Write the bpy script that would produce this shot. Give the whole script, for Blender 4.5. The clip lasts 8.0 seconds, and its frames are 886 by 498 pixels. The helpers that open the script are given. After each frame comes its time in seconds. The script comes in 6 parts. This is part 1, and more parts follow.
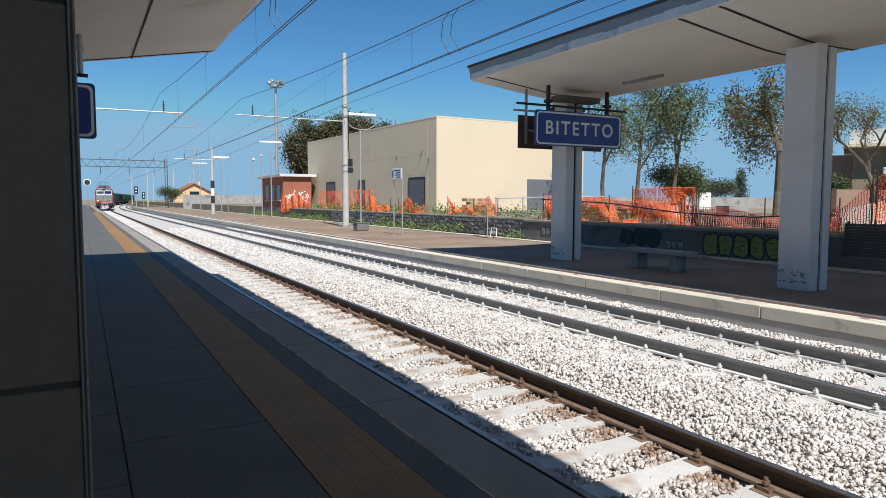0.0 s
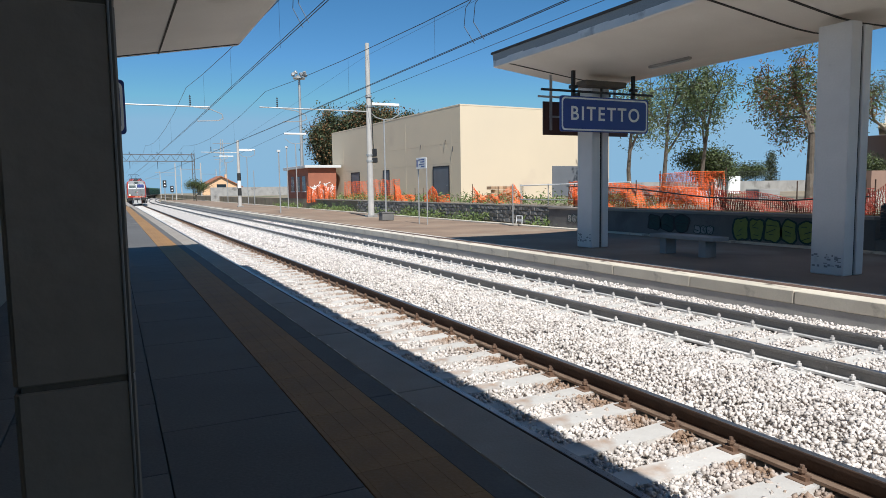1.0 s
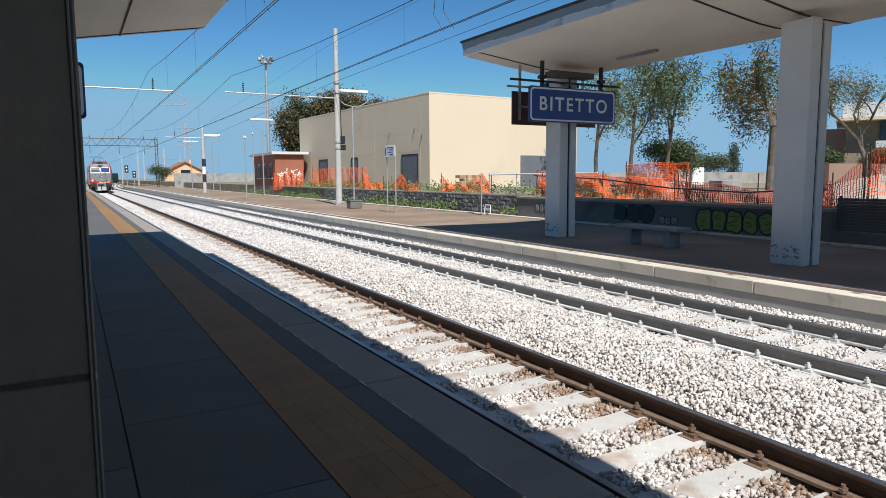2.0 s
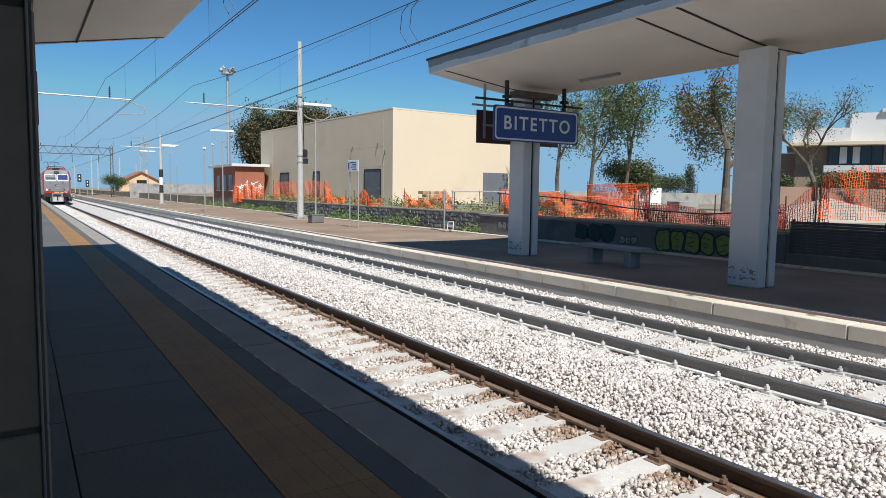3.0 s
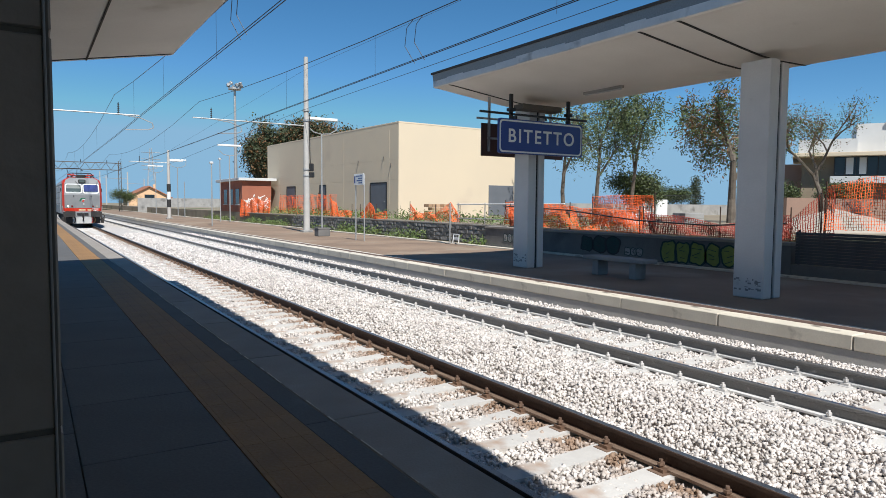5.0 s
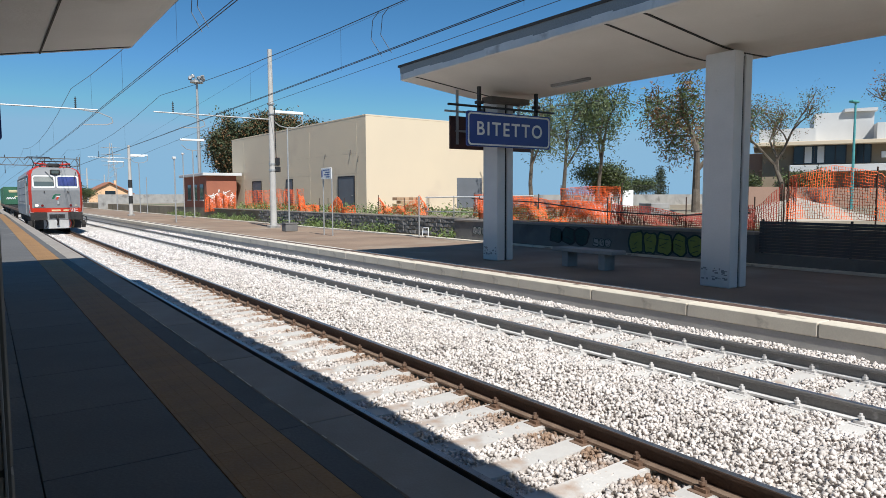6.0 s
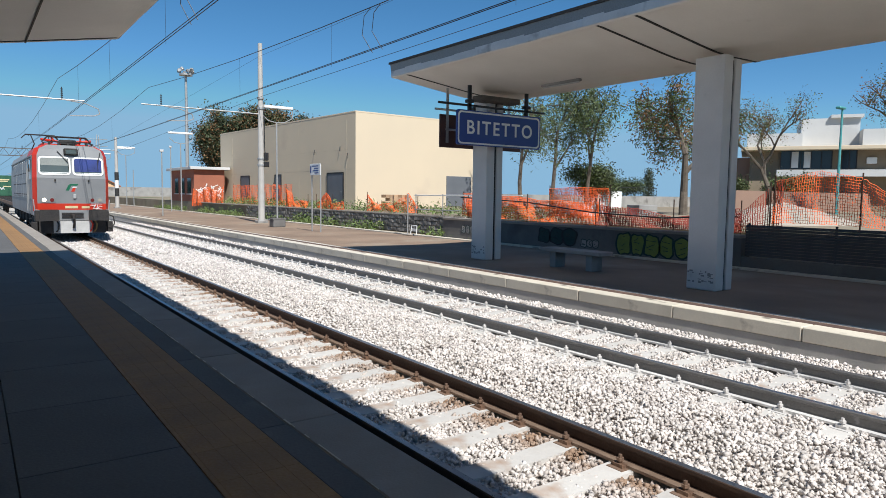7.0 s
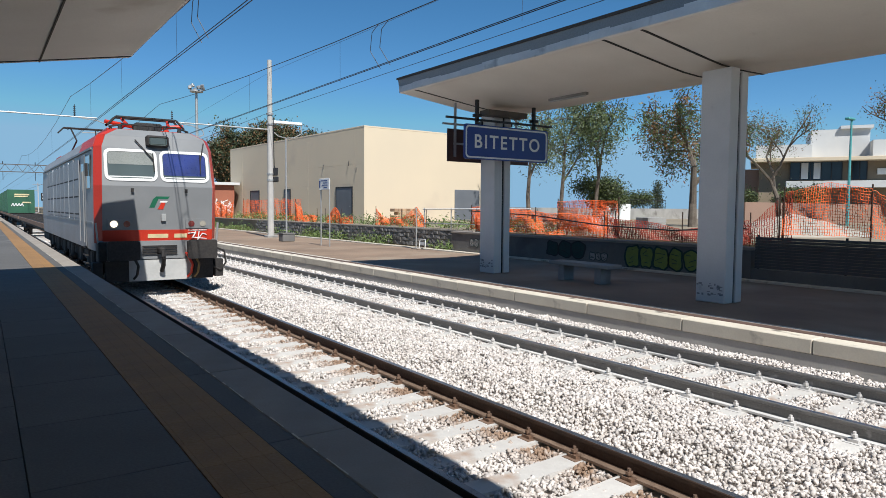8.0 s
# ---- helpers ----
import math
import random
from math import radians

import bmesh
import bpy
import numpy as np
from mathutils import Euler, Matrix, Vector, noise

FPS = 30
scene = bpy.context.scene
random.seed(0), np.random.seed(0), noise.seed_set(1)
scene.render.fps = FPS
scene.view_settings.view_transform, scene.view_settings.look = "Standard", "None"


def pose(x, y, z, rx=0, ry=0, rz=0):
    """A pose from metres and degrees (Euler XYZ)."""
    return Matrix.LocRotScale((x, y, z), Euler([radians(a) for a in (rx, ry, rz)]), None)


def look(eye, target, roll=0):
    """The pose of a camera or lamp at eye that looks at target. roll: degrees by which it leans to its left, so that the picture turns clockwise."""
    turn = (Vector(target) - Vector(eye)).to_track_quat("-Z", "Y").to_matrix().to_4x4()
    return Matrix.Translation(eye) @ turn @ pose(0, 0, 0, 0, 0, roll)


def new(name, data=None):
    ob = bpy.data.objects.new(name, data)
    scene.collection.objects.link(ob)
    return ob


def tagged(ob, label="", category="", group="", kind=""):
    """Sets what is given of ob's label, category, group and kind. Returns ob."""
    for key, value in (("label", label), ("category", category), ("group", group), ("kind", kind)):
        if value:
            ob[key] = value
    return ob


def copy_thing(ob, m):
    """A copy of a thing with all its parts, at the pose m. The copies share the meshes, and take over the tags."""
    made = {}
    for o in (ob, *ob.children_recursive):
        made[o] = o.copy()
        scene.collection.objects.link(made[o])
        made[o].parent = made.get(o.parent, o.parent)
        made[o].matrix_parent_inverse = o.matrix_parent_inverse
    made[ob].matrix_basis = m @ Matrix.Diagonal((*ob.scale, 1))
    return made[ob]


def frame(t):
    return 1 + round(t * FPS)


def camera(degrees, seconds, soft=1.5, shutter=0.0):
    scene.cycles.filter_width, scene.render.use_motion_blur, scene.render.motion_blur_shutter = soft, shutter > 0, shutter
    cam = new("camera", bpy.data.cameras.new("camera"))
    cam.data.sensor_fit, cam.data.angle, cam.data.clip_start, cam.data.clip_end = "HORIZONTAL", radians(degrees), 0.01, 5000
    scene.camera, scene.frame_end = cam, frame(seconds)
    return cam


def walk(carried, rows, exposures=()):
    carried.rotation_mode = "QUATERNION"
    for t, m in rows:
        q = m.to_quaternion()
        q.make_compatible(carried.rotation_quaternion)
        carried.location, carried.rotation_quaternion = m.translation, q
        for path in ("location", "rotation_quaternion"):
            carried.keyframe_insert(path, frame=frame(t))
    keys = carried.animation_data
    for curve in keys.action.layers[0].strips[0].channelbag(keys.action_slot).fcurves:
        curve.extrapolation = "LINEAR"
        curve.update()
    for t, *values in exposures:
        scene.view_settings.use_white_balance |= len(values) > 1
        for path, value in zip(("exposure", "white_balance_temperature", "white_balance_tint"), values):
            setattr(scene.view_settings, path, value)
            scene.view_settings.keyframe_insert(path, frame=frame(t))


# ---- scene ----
cam = camera(67.5, 8.0, soft=0.55)
PATH = [
    (0, (-3.579, 0.671, 1.363), (-2.6257, 2.4228, 1.2140), 0.10),
    (0.5, (-3.585, 0.686, 1.357), (-2.6525, 2.4469, 1.1824), 1.20),
    (1, (-3.599, 0.685, 1.368), (-2.7140, 2.4691, 1.1855), -0.89),
    (1.5, (-3.602, 0.682, 1.378), (-2.7081, 2.4515, 1.1121), -1.71),
    (1.7, (-3.599, 0.676, 1.378), (-2.6819, 2.4363, 1.1317), -1.48),
    (2.8, (-3.604, 0.764, 1.424), (-2.5386, 2.4470, 1.2472), 1.60),
    (3, (-3.605, 0.778, 1.423), (-2.5350, 2.4586, 1.2504), 0.76),
    (3.5, (-3.604, 0.755, 1.435), (-2.5725, 2.4631, 1.3021), 0.79),
    (4, (-3.597, 0.745, 1.456), (-2.5726, 2.4587, 1.3455), -0.32),
    (4.5, (-3.604, 0.751, 1.444), (-2.5935, 2.4751, 1.3532), 0.06),
    (4.7, (-3.622, 0.713, 1.424), (-2.5869, 2.4194, 1.2943), 0.50),
    (5.8, (-3.588, 0.778, 1.422), (-2.4967, 2.4483, 1.2835), -0.02),
    (6, (-3.596, 0.802, 1.453), (-2.4634, 2.4426, 1.2963), -0.26),
    (6.5, (-3.613, 0.765, 1.454), (-2.5139, 2.4297, 1.3103), 0.60),
    (7, (-3.572, 0.820, 1.460), (-2.4110, 2.4400, 1.2978), 0.76),
    (7.5, (-3.571, 0.812, 1.457), (-2.4121, 2.4381, 1.3382), 0.99),
    (8, (-3.581, 0.784, 1.470), (-2.4401, 2.4227, 1.3478), 0.40),
]
walk(cam, [(t, look(e, g, r)) for t, e, g, r in PATH], exposures=[(0.0, 0.3, 6220, 8), (8.0, 0.3, 6220, 8)])

# ---------------------------------------------------------------- world, sun
SUN_WAY = Vector((0.13, 0.82, -1.0))
world = bpy.data.worlds.new("sky")
scene.world = world
world.use_nodes = True
wn = world.node_tree
sky = wn.nodes.new("ShaderNodeTexSky")
sky.sky_type, sky.sun_disc = "NISHITA", False
sky.sun_elevation, sky.sun_rotation = math.atan2(1.0, 0.832), math.pi + 0.157
sky.air_density, sky.dust_density, sky.ozone_density = 0.72, 0.0, 4.5
bg = wn.nodes["Background"]
deep = wn.nodes.new("ShaderNodeHueSaturation")
deep.inputs["Hue"].default_value = 0.491
deep.inputs["Saturation"].default_value = 1.17
wn.links.new(sky.outputs["Color"], deep.inputs["Color"])
clear = wn.nodes.new("ShaderNodeMix")
clear.data_type, clear.blend_type = "RGBA", "DARKEN"
clear.inputs["Factor"].default_value = 1.0
clear.inputs["B"].default_value = (2.5, 4.35, 6.1, 1.0)
wn.links.new(deep.outputs["Color"], clear.inputs["A"])
wn.links.new(clear.outputs["Result"], bg.inputs["Color"])
bg.inputs["Strength"].default_value = 0.088
sun = new("sun", bpy.data.lights.new("sun", "SUN"))
sun.data.energy, sun.data.angle, sun.data.color = 5.0, radians(0.53), (1.0, 0.95, 0.88)
sun.matrix_basis = look((0, 0, 30), Vector((0, 0, 30)) + SUN_WAY)

# ---------------------------------------------------------------- mesh helpers


def quad_box(bm, x0, x1, y0, y1, z0, z1, bevel=0.0):
    m = Matrix.LocRotScale(((x0 + x1) / 2, (y0 + y1) / 2, (z0 + z1) / 2), None, (abs(x1 - x0), abs(y1 - y0), abs(z1 - z0)))
    r = bmesh.ops.create_cube(bm, size=1, matrix=m)
    if bevel:
        es = list({e for v in r["verts"] for e in v.link_edges})
        bmesh.ops.bevel(bm, geom=es, offset=bevel, segments=1, affect="EDGES")
    return bm


def box(x0, x1, y0, y1, z0, z1, bevel=0.0):
    return quad_box(bmesh.new(), x0, x1, y0, y1, z0, z1, bevel)


def rod(bm, a, b, r0, r1=None, n=8):
    a, b = Vector(a), Vector(b)
    d = b - a
    m = Matrix.Translation((a + b) / 2) @ d.to_track_quat("Z", "Y").to_matrix().to_4x4()
    bmesh.ops.create_cone(bm, cap_ends=True, segments=n, radius1=r0, radius2=r0 if r1 is None else r1, depth=d.length, matrix=m)
    return bm


def pipe(bm, pts, r, n=6):
    for a, b in zip(pts, pts[1:]):
        rod(bm, a, b, r, r, n)
    return bm


def extrude_y(bm, prof, y0, y1):
    """A closed (x, z) outline run from y0 to y1."""
    a = [bm.verts.new((x, y0, z)) for x, z in prof]
    b = [bm.verts.new((x, y1, z)) for x, z in prof]
    n = len(prof)
    for i in range(n):
        bm.faces.new((a[i], a[(i + 1) % n], b[(i + 1) % n], b[i]))
    bm.faces.new(a[::-1])
    bm.faces.new(b)
    bmesh.ops.recalc_face_normals(bm, faces=bm.faces[:])
    return bm


def rounded(w, h, r, n=5):
    """Outline of a rounded rectangle round the origin."""
    out = []
    for cx, cz, a0 in ((w / 2 - r, h / 2 - r, 0), (-w / 2 + r, h / 2 - r, 90), (-w / 2 + r, -h / 2 + r, 180), (w / 2 - r, -h / 2 + r, 270)):
        for i in range(n + 1):
            a = radians(a0 + 90 * i / n)
            out.append((cx + r * math.cos(a), cz + r * math.sin(a)))
    return out


def plate(bm, outline, y0, y1, cx=0.0, cz=0.0):
    return extrude_y(bm, [(x + cx, z + cz) for x, z in outline], y0, y1)


def ring(bm, outer, inner, y0, y1, cx=0.0, cz=0.0):
    """A flat frame between two outlines of the same count."""
    n = len(outer)
    vs = [[bm.verts.new((x + cx, y, z + cz)) for x, z in o] for o in (outer, inner) for y in (y0, y1)]
    for i in range(n):
        j = (i + 1) % n
        bm.faces.new((vs[0][i], vs[0][j], vs[2][j], vs[2][i]))
        bm.faces.new((vs[1][j], vs[1][i], vs[3][i], vs[3][j]))
        bm.faces.new((vs[0][j], vs[0][i], vs[1][i], vs[1][j]))
        bm.faces.new((vs[2][i], vs[2][j], vs[3][j], vs[3][i]))
    bmesh.ops.recalc_face_normals(bm, faces=bm.faces[:])
    return bm


BEND_FROM, BEND_RADIUS = 125.0, 1250.0
ALONG = [-25.0, BEND_FROM] + [BEND_FROM + 12.0 * k for k in range(1, 26)]


def bend(y):
    """Sideways shift of the line where it curves, far from the platforms."""
    return max(0.0, y - BEND_FROM) ** 2 / (2 * BEND_RADIUS)


def run_line(prof):
    """A closed (x, z) outline run along the line."""
    bm = bmesh.new()
    rows = [[bm.verts.new((x + bend(y), y, z)) for x, z in prof] for y in ALONG]
    n = len(prof)
    for a, b in zip(rows, rows[1:]):
        for i in range(n):
            bm.faces.new((a[i], a[(i + 1) % n], b[(i + 1) % n], b[i]))
    bm.faces.new(rows[0][::-1])
    bm.faces.new(rows[-1])
    bmesh.ops.recalc_face_normals(bm, faces=bm.faces[:])
    return bm


def part(name, bm, material, parent=None, label="", smooth=False):
    me = bpy.data.meshes.new(name)
    if smooth:
        for f in bm.faces:
            f.smooth = True
    bm.to_mesh(me)
    bm.free()
    me.materials.append(material)
    ob = new(name, me)
    ob.parent = parent
    if label:
        ob["label"] = label
    return ob


def piece(name, me, parent, m):
    ob = new(name, me)
    ob.parent = parent
    ob.matrix_basis = m
    return ob


def mesh_of(bm, name, material):
    me = bpy.data.meshes.new(name)
    bm.to_mesh(me)
    bm.free()
    me.materials.append(material)
    return me


def raw(name, verts, faces, material, parent=None):
    """A mesh of equal-sized faces from arrays."""
    verts, faces = np.asarray(verts, np.float32), np.asarray(faces, np.int32)
    me = bpy.data.meshes.new(name)
    k = faces.shape[1]
    me.vertices.add(len(verts))
    me.vertices.foreach_set("co", verts.ravel())
    me.loops.add(faces.size)
    me.loops.foreach_set("vertex_index", faces.ravel())
    me.polygons.add(len(faces))
    me.polygons.foreach_set("loop_start", np.arange(0, faces.size, k, dtype=np.int32))
    me.update(calc_edges=True)
    me.validate()
    me.materials.append(material)
    ob = new(name, me)
    ob.parent = parent
    return ob


def thing(name, x, y, z, label, category, group="", kind="", rz=0.0):
    e = new(name)
    e.matrix_basis = pose(x, y, z, 0, 0, rz)
    return tagged(e, label, category, group, kind)


# ---------------------------------------------------------------- materials


def material(name, colour, rough=0.7, metal=0.0, second=None, scale=3.0, fine=40.0, amount=0.5, bump=0.15, piece_vary=0.0, island=0.0, stain=None, stain_scale=1.2, stain_cut=0.58, coat=0.0):
    """Base colour mixed with a second one by broad noise, finer grain on top, and fine relief."""
    m = bpy.data.materials.new(name)
    m.use_nodes = True
    t = m.node_tree
    b = t.nodes["Principled BSDF"]
    b.inputs["Roughness"].default_value, b.inputs["Metallic"].default_value = rough, metal
    b.inputs["Coat Weight"].default_value = coat
    co = t.nodes.new("ShaderNodeTexCoord").outputs["Object"]

    def cloud(s, detail=4.0):
        n = t.nodes.new("ShaderNodeTexNoise")
        n.inputs["Scale"].default_value, n.inputs["Detail"].default_value = s, detail
        t.links.new(co, n.inputs["Vector"])
        return n.outputs["Fac"]

    def ramp(src, a, c):
        r = t.nodes.new("ShaderNodeMapRange")
        r.inputs["From Min"].default_value, r.inputs["From Max"].default_value = a, c
        t.links.new(src, r.inputs["Value"])
        return r.outputs["Result"]

    def mix(fac, a, c, kind="MIX"):
        n = t.nodes.new("ShaderNodeMix")
        n.data_type, n.blend_type = "RGBA", kind
        for sock, v in ((n.inputs["Factor"], fac), (n.inputs["A"], a), (n.inputs["B"], c)):
            if hasattr(v, "is_linked"):
                t.links.new(v, sock)
            else:
                sock.default_value = v if isinstance(v, float) else (*v, 1.0)
        return n.outputs["Result"]

    second = second or tuple(c * 0.72 for c in colour)
    broad = ramp(cloud(scale), 0.35, 0.7)
    base = mix(broad, colour, second)
    grain = ramp(cloud(fine, 3.0), 0.3, 0.75)
    dark = tuple(c * (1 - 0.45 * amount) for c in colour)
    g = t.nodes.new("ShaderNodeMath")
    g.operation = "MULTIPLY"
    g.inputs[1].default_value = amount
    t.links.new(grain, g.inputs[0])
    base = mix(g.outputs[0], base, dark)
    if stain:
        base = mix(ramp(cloud(stain_scale, 6.0), stain_cut, stain_cut + 0.12), base, stain)
    for k, sock in ((piece_vary, "Object Info"), (island, "Geometry")):
        if k:
            n = t.nodes.new("ShaderNodeObjectInfo" if sock == "Object Info" else "ShaderNodeNewGeometry")
            v = t.nodes.new("ShaderNodeHueSaturation")
            r = t.nodes.new("ShaderNodeMapRange")
            r.inputs["To Min"].default_value, r.inputs["To Max"].default_value = 1 - k, 1 + k
            t.links.new(n.outputs["Random" if sock == "Object Info" else "Random Per Island"], r.inputs["Value"])
            t.links.new(r.outputs["Result"], v.inputs["Value"])
            t.links.new(base, v.inputs["Color"])
            base = v.outputs["Color"]
    t.links.new(base, b.inputs["Base Color"])
    rr = t.nodes.new("ShaderNodeMapRange")
    rr.inputs["To Min"].default_value, rr.inputs["To Max"].default_value = max(0.02, rough - 0.1), min(1, rough + 0.12)
    t.links.new(grain, rr.inputs["Value"])
    t.links.new(rr.outputs["Result"], b.inputs["Roughness"])
    if bump:
        bp = t.nodes.new("ShaderNodeBump")
        bp.inputs["Strength"].default_value, bp.inputs["Distance"].default_value = bump, 0.02
        t.links.new(cloud(fine * 0.8, 5.0), bp.inputs["Height"])
        t.links.new(bp.outputs["Normal"], b.inputs["Normal"])
    return m


def glow(name, colour, strength):
    m = bpy.data.materials.new(name)
    m.use_nodes = True
    b = m.node_tree.nodes["Principled BSDF"]
    b.inputs["Base Color"].default_value = b.inputs["Emission Color"].default_value = (*colour, 1)
    b.inputs["Emission Strength"].default_value = strength
    return m


def glass(name, tint=(0.9, 0.95, 0.95), rough=0.02):
    m = bpy.data.materials.new(name)
    m.use_nodes = True
    b = m.node_tree.nodes["Principled BSDF"]
    b.inputs["Base Color"].default_value = (*tint, 1)
    b.inputs["Roughness"].default_value, b.inputs["Transmission Weight"].default_value = rough, 1.0
    b.inputs["IOR"].default_value = 1.3
    return m


M = {}
M["paver"] = material("paver", (0.122, 0.117, 0.112), 0.8, second=(0.1, 0.095, 0.088), scale=1.5, fine=60, amount=0.4, piece_vary=0.06, stain=(0.19, 0.18, 0.165), stain_scale=0.9)
M["tactile"] = material("tactile", (0.33, 0.18, 0.065), 0.75, second=(0.24, 0.135, 0.06), scale=2.5, fine=50, amount=0.4, piece_vary=0.06)
M["coping"] = material("coping", (0.32, 0.285, 0.245), 0.8, second=(0.26, 0.225, 0.19), scale=2, fine=70, amount=0.35, piece_vary=0.06, stain=(0.33, 0.30, 0.27), stain_scale=1.6)
M["joint"] = material("joint", (0.1, 0.088, 0.07), 0.9, scale=4)
M["kerb"] = material("kerb", (0.70, 0.64, 0.53), 0.85, second=(0.58, 0.52, 0.43), scale=1.6, fine=45, amount=0.5, piece_vary=0.08, stain=(0.2, 0.17, 0.14), stain_scale=2.2, stain_cut=0.6)
M["asphalt"] = material("asphalt", (0.32, 0.225, 0.155), 0.9, second=(0.19, 0.13, 0.09), scale=0.5, fine=90, amount=0.5, bump=0.3, stain=(0.33, 0.26, 0.19), stain_scale=0.35, stain_cut=0.55)
M["white_line"] = material("white_line", (0.72, 0.68, 0.6), 0.8, second=(0.5, 0.45, 0.38), scale=2, fine=50, stain=(0.3, 0.24, 0.18), stain_scale=3)
M["red_line"] = material("red_line", (0.13, 0.075, 0.055), 0.85, second=(0.09, 0.055, 0.045), scale=2)
M["concrete"] = material("concrete", (0.36, 0.35, 0.33), 0.85, second=(0.26, 0.25, 0.24), scale=1.2, fine=40, stain=(0.16, 0.15, 0.14), stain_scale=0.8)
M["old_wall"] = material("old_wall_concrete", (0.17, 0.163, 0.155), 0.9, second=(0.11, 0.105, 0.10), scale=0.9, fine=30, stain=(0.09, 0.085, 0.08), stain_scale=0.7, stain_cut=0.55)
M["dark_concrete"] = material("dark_concrete", (0.2, 0.19, 0.18), 0.9, second=(0.12, 0.115, 0.11), scale=1.1, fine=30, bump=0.3)
M["canopy"] = material("canopy_paint", (0.78, 0.75, 0.70), 0.8, second=(0.70, 0.67, 0.62), scale=0.7, fine=25, amount=0.25, stain=(0.52, 0.47, 0.41), stain_scale=0.5, stain_cut=0.62)
M["fascia"] = material("fascia_paint", (0.78, 0.76, 0.73), 0.8, second=(0.64, 0.63, 0.61), scale=1.5, fine=22, amount=0.4, stain=(0.3, 0.28, 0.26), stain_scale=1.3, stain_cut=0.6)
M["gutter"] = material("gutter_zinc", (0.28, 0.29, 0.30), 0.5, 0.5, second=(0.28, 0.29, 0.3), scale=2)
M["black_felt"] = material("black_felt", (0.03, 0.03, 0.03), 0.8, scale=5)
M["pillar"] = material("pillar_paint", (0.72, 0.71, 0.69), 0.8, second=(0.63, 0.62, 0.60), scale=1.3, fine=30, amount=0.3, stain=(0.36, 0.36, 0.36), stain_scale=1.6, stain_cut=0.66)
M["cladding"] = material("stone_cladding", (0.21, 0.18, 0.145), 0.65, second=(0.15, 0.13, 0.105), scale=2, fine=25, amount=0.5)
M["rail"] = material("rail_rust", (0.085, 0.05, 0.034), 0.65, 0.35, second=(0.055, 0.036, 0.028), scale=4, fine=60, amount=0.5)
M["rail_grey"] = material("rail_dusty", (0.19, 0.185, 0.18), 0.6, 0.25, second=(0.22, 0.21, 0.20), scale=3, fine=50, stain=(0.5, 0.49, 0.47), stain_scale=5, stain_cut=0.66)
M["rail_top"] = material("rail_head_steel", (0.34, 0.34, 0.35), 0.35, 0.9, scale=6, fine=80, amount=0.3, bump=0.03)
M["sleeper"] = material("sleeper_concrete", (0.62, 0.60, 0.57), 0.9, second=(0.5, 0.47, 0.44), scale=3, fine=50, amount=0.4, piece_vary=0.08, stain=(0.38, 0.27, 0.2), stain_scale=2)
M["fastening_rust"] = material("fastening_rust", (0.19, 0.11, 0.07), 0.8, 0.2, second=(0.28, 0.2, 0.15), scale=20)
M["fastening_white"] = material("fastening_dusted", (0.62, 0.60, 0.58), 0.85, 0.0, second=(0.4, 0.38, 0.37), scale=20)
M["foot_white"] = material("foot_dusted", (0.72, 0.71, 0.69), 0.85, second=(0.55, 0.53, 0.52), scale=8)
M["foot_rust"] = material("foot_rust", (0.30, 0.21, 0.15), 0.85, second=(0.2, 0.13, 0.09), scale=8)
M["steel"] = material("galvanised_steel", (0.48, 0.48, 0.47), 0.5, 0.5, second=(0.38, 0.38, 0.37), scale=4, fine=40)
M["mast"] = material("mast_concrete", (0.50, 0.48, 0.45), 0.85, second=(0.42, 0.40, 0.37), scale=2, fine=40)
M["old_steel"] = material("old_steel", (0.11, 0.1, 0.09), 0.8, 0.2, second=(0.16, 0.13, 0.1), scale=3)
M["dark_metal"] = material("dark_metal", (0.03, 0.03, 0.032), 0.55, 0.3, scale=6)
M["wire"] = material("wire", (0.06, 0.06, 0.065), 0.5, 0.6, scale=9)
M["beige"] = material("beige_render", (0.66, 0.55, 0.40), 0.9, second=(0.62, 0.52, 0.385), scale=0.25, fine=12, amount=0.12, bump=0.08, stain=(0.58, 0.48, 0.36), stain_scale=0.3, stain_cut=0.62)
M["grey_door"] = material("grey_door", (0.14, 0.15, 0.17), 0.6, second=(0.12, 0.13, 0.145), scale=1, fine=30, amount=0.2)
M["stone"] = material("wall_stone", (0.24, 0.225, 0.21), 0.9, second=(0.15, 0.14, 0.13), scale=4, fine=30, bump=0.5, piece_vary=0.25)
M["soil"] = material("soil", (0.24, 0.19, 0.13), 0.95, second=(0.33, 0.28, 0.2), scale=0.4, fine=15, bump=0.4, stain=(0.09, 0.12, 0.04), stain_scale=0.15, stain_cut=0.55)
M["brick_red"] = material("brick_red_render", (0.36, 0.13, 0.075), 0.85, second=(0.28, 0.1, 0.065), scale=0.8, fine=20)
M["plaster"] = material("white_plaster", (0.60, 0.60, 0.59), 0.85, second=(0.53, 0.53, 0.52), scale=0.5, fine=20, amount=0.2)
M["peach"] = material("peach_render", (0.72, 0.46, 0.27), 0.85, second=(0.66, 0.42, 0.25), scale=0.5, fine=12, amount=0.2)
M["roof_tile"] = material("roof_tile", (0.38, 0.16, 0.09), 0.85, second=(0.28, 0.12, 0.075), scale=2, fine=20)
M["blue"] = material("sign_blue", (0.012, 0.04, 0.22), 0.4, second=(0.014, 0.044, 0.24), scale=2, fine=30, amount=0.1, bump=0.02)
M["white"] = material("white_paint", (0.78, 0.78, 0.76), 0.5, second=(0.72, 0.72, 0.7), scale=3, fine=30, amount=0.1, bump=0.02)
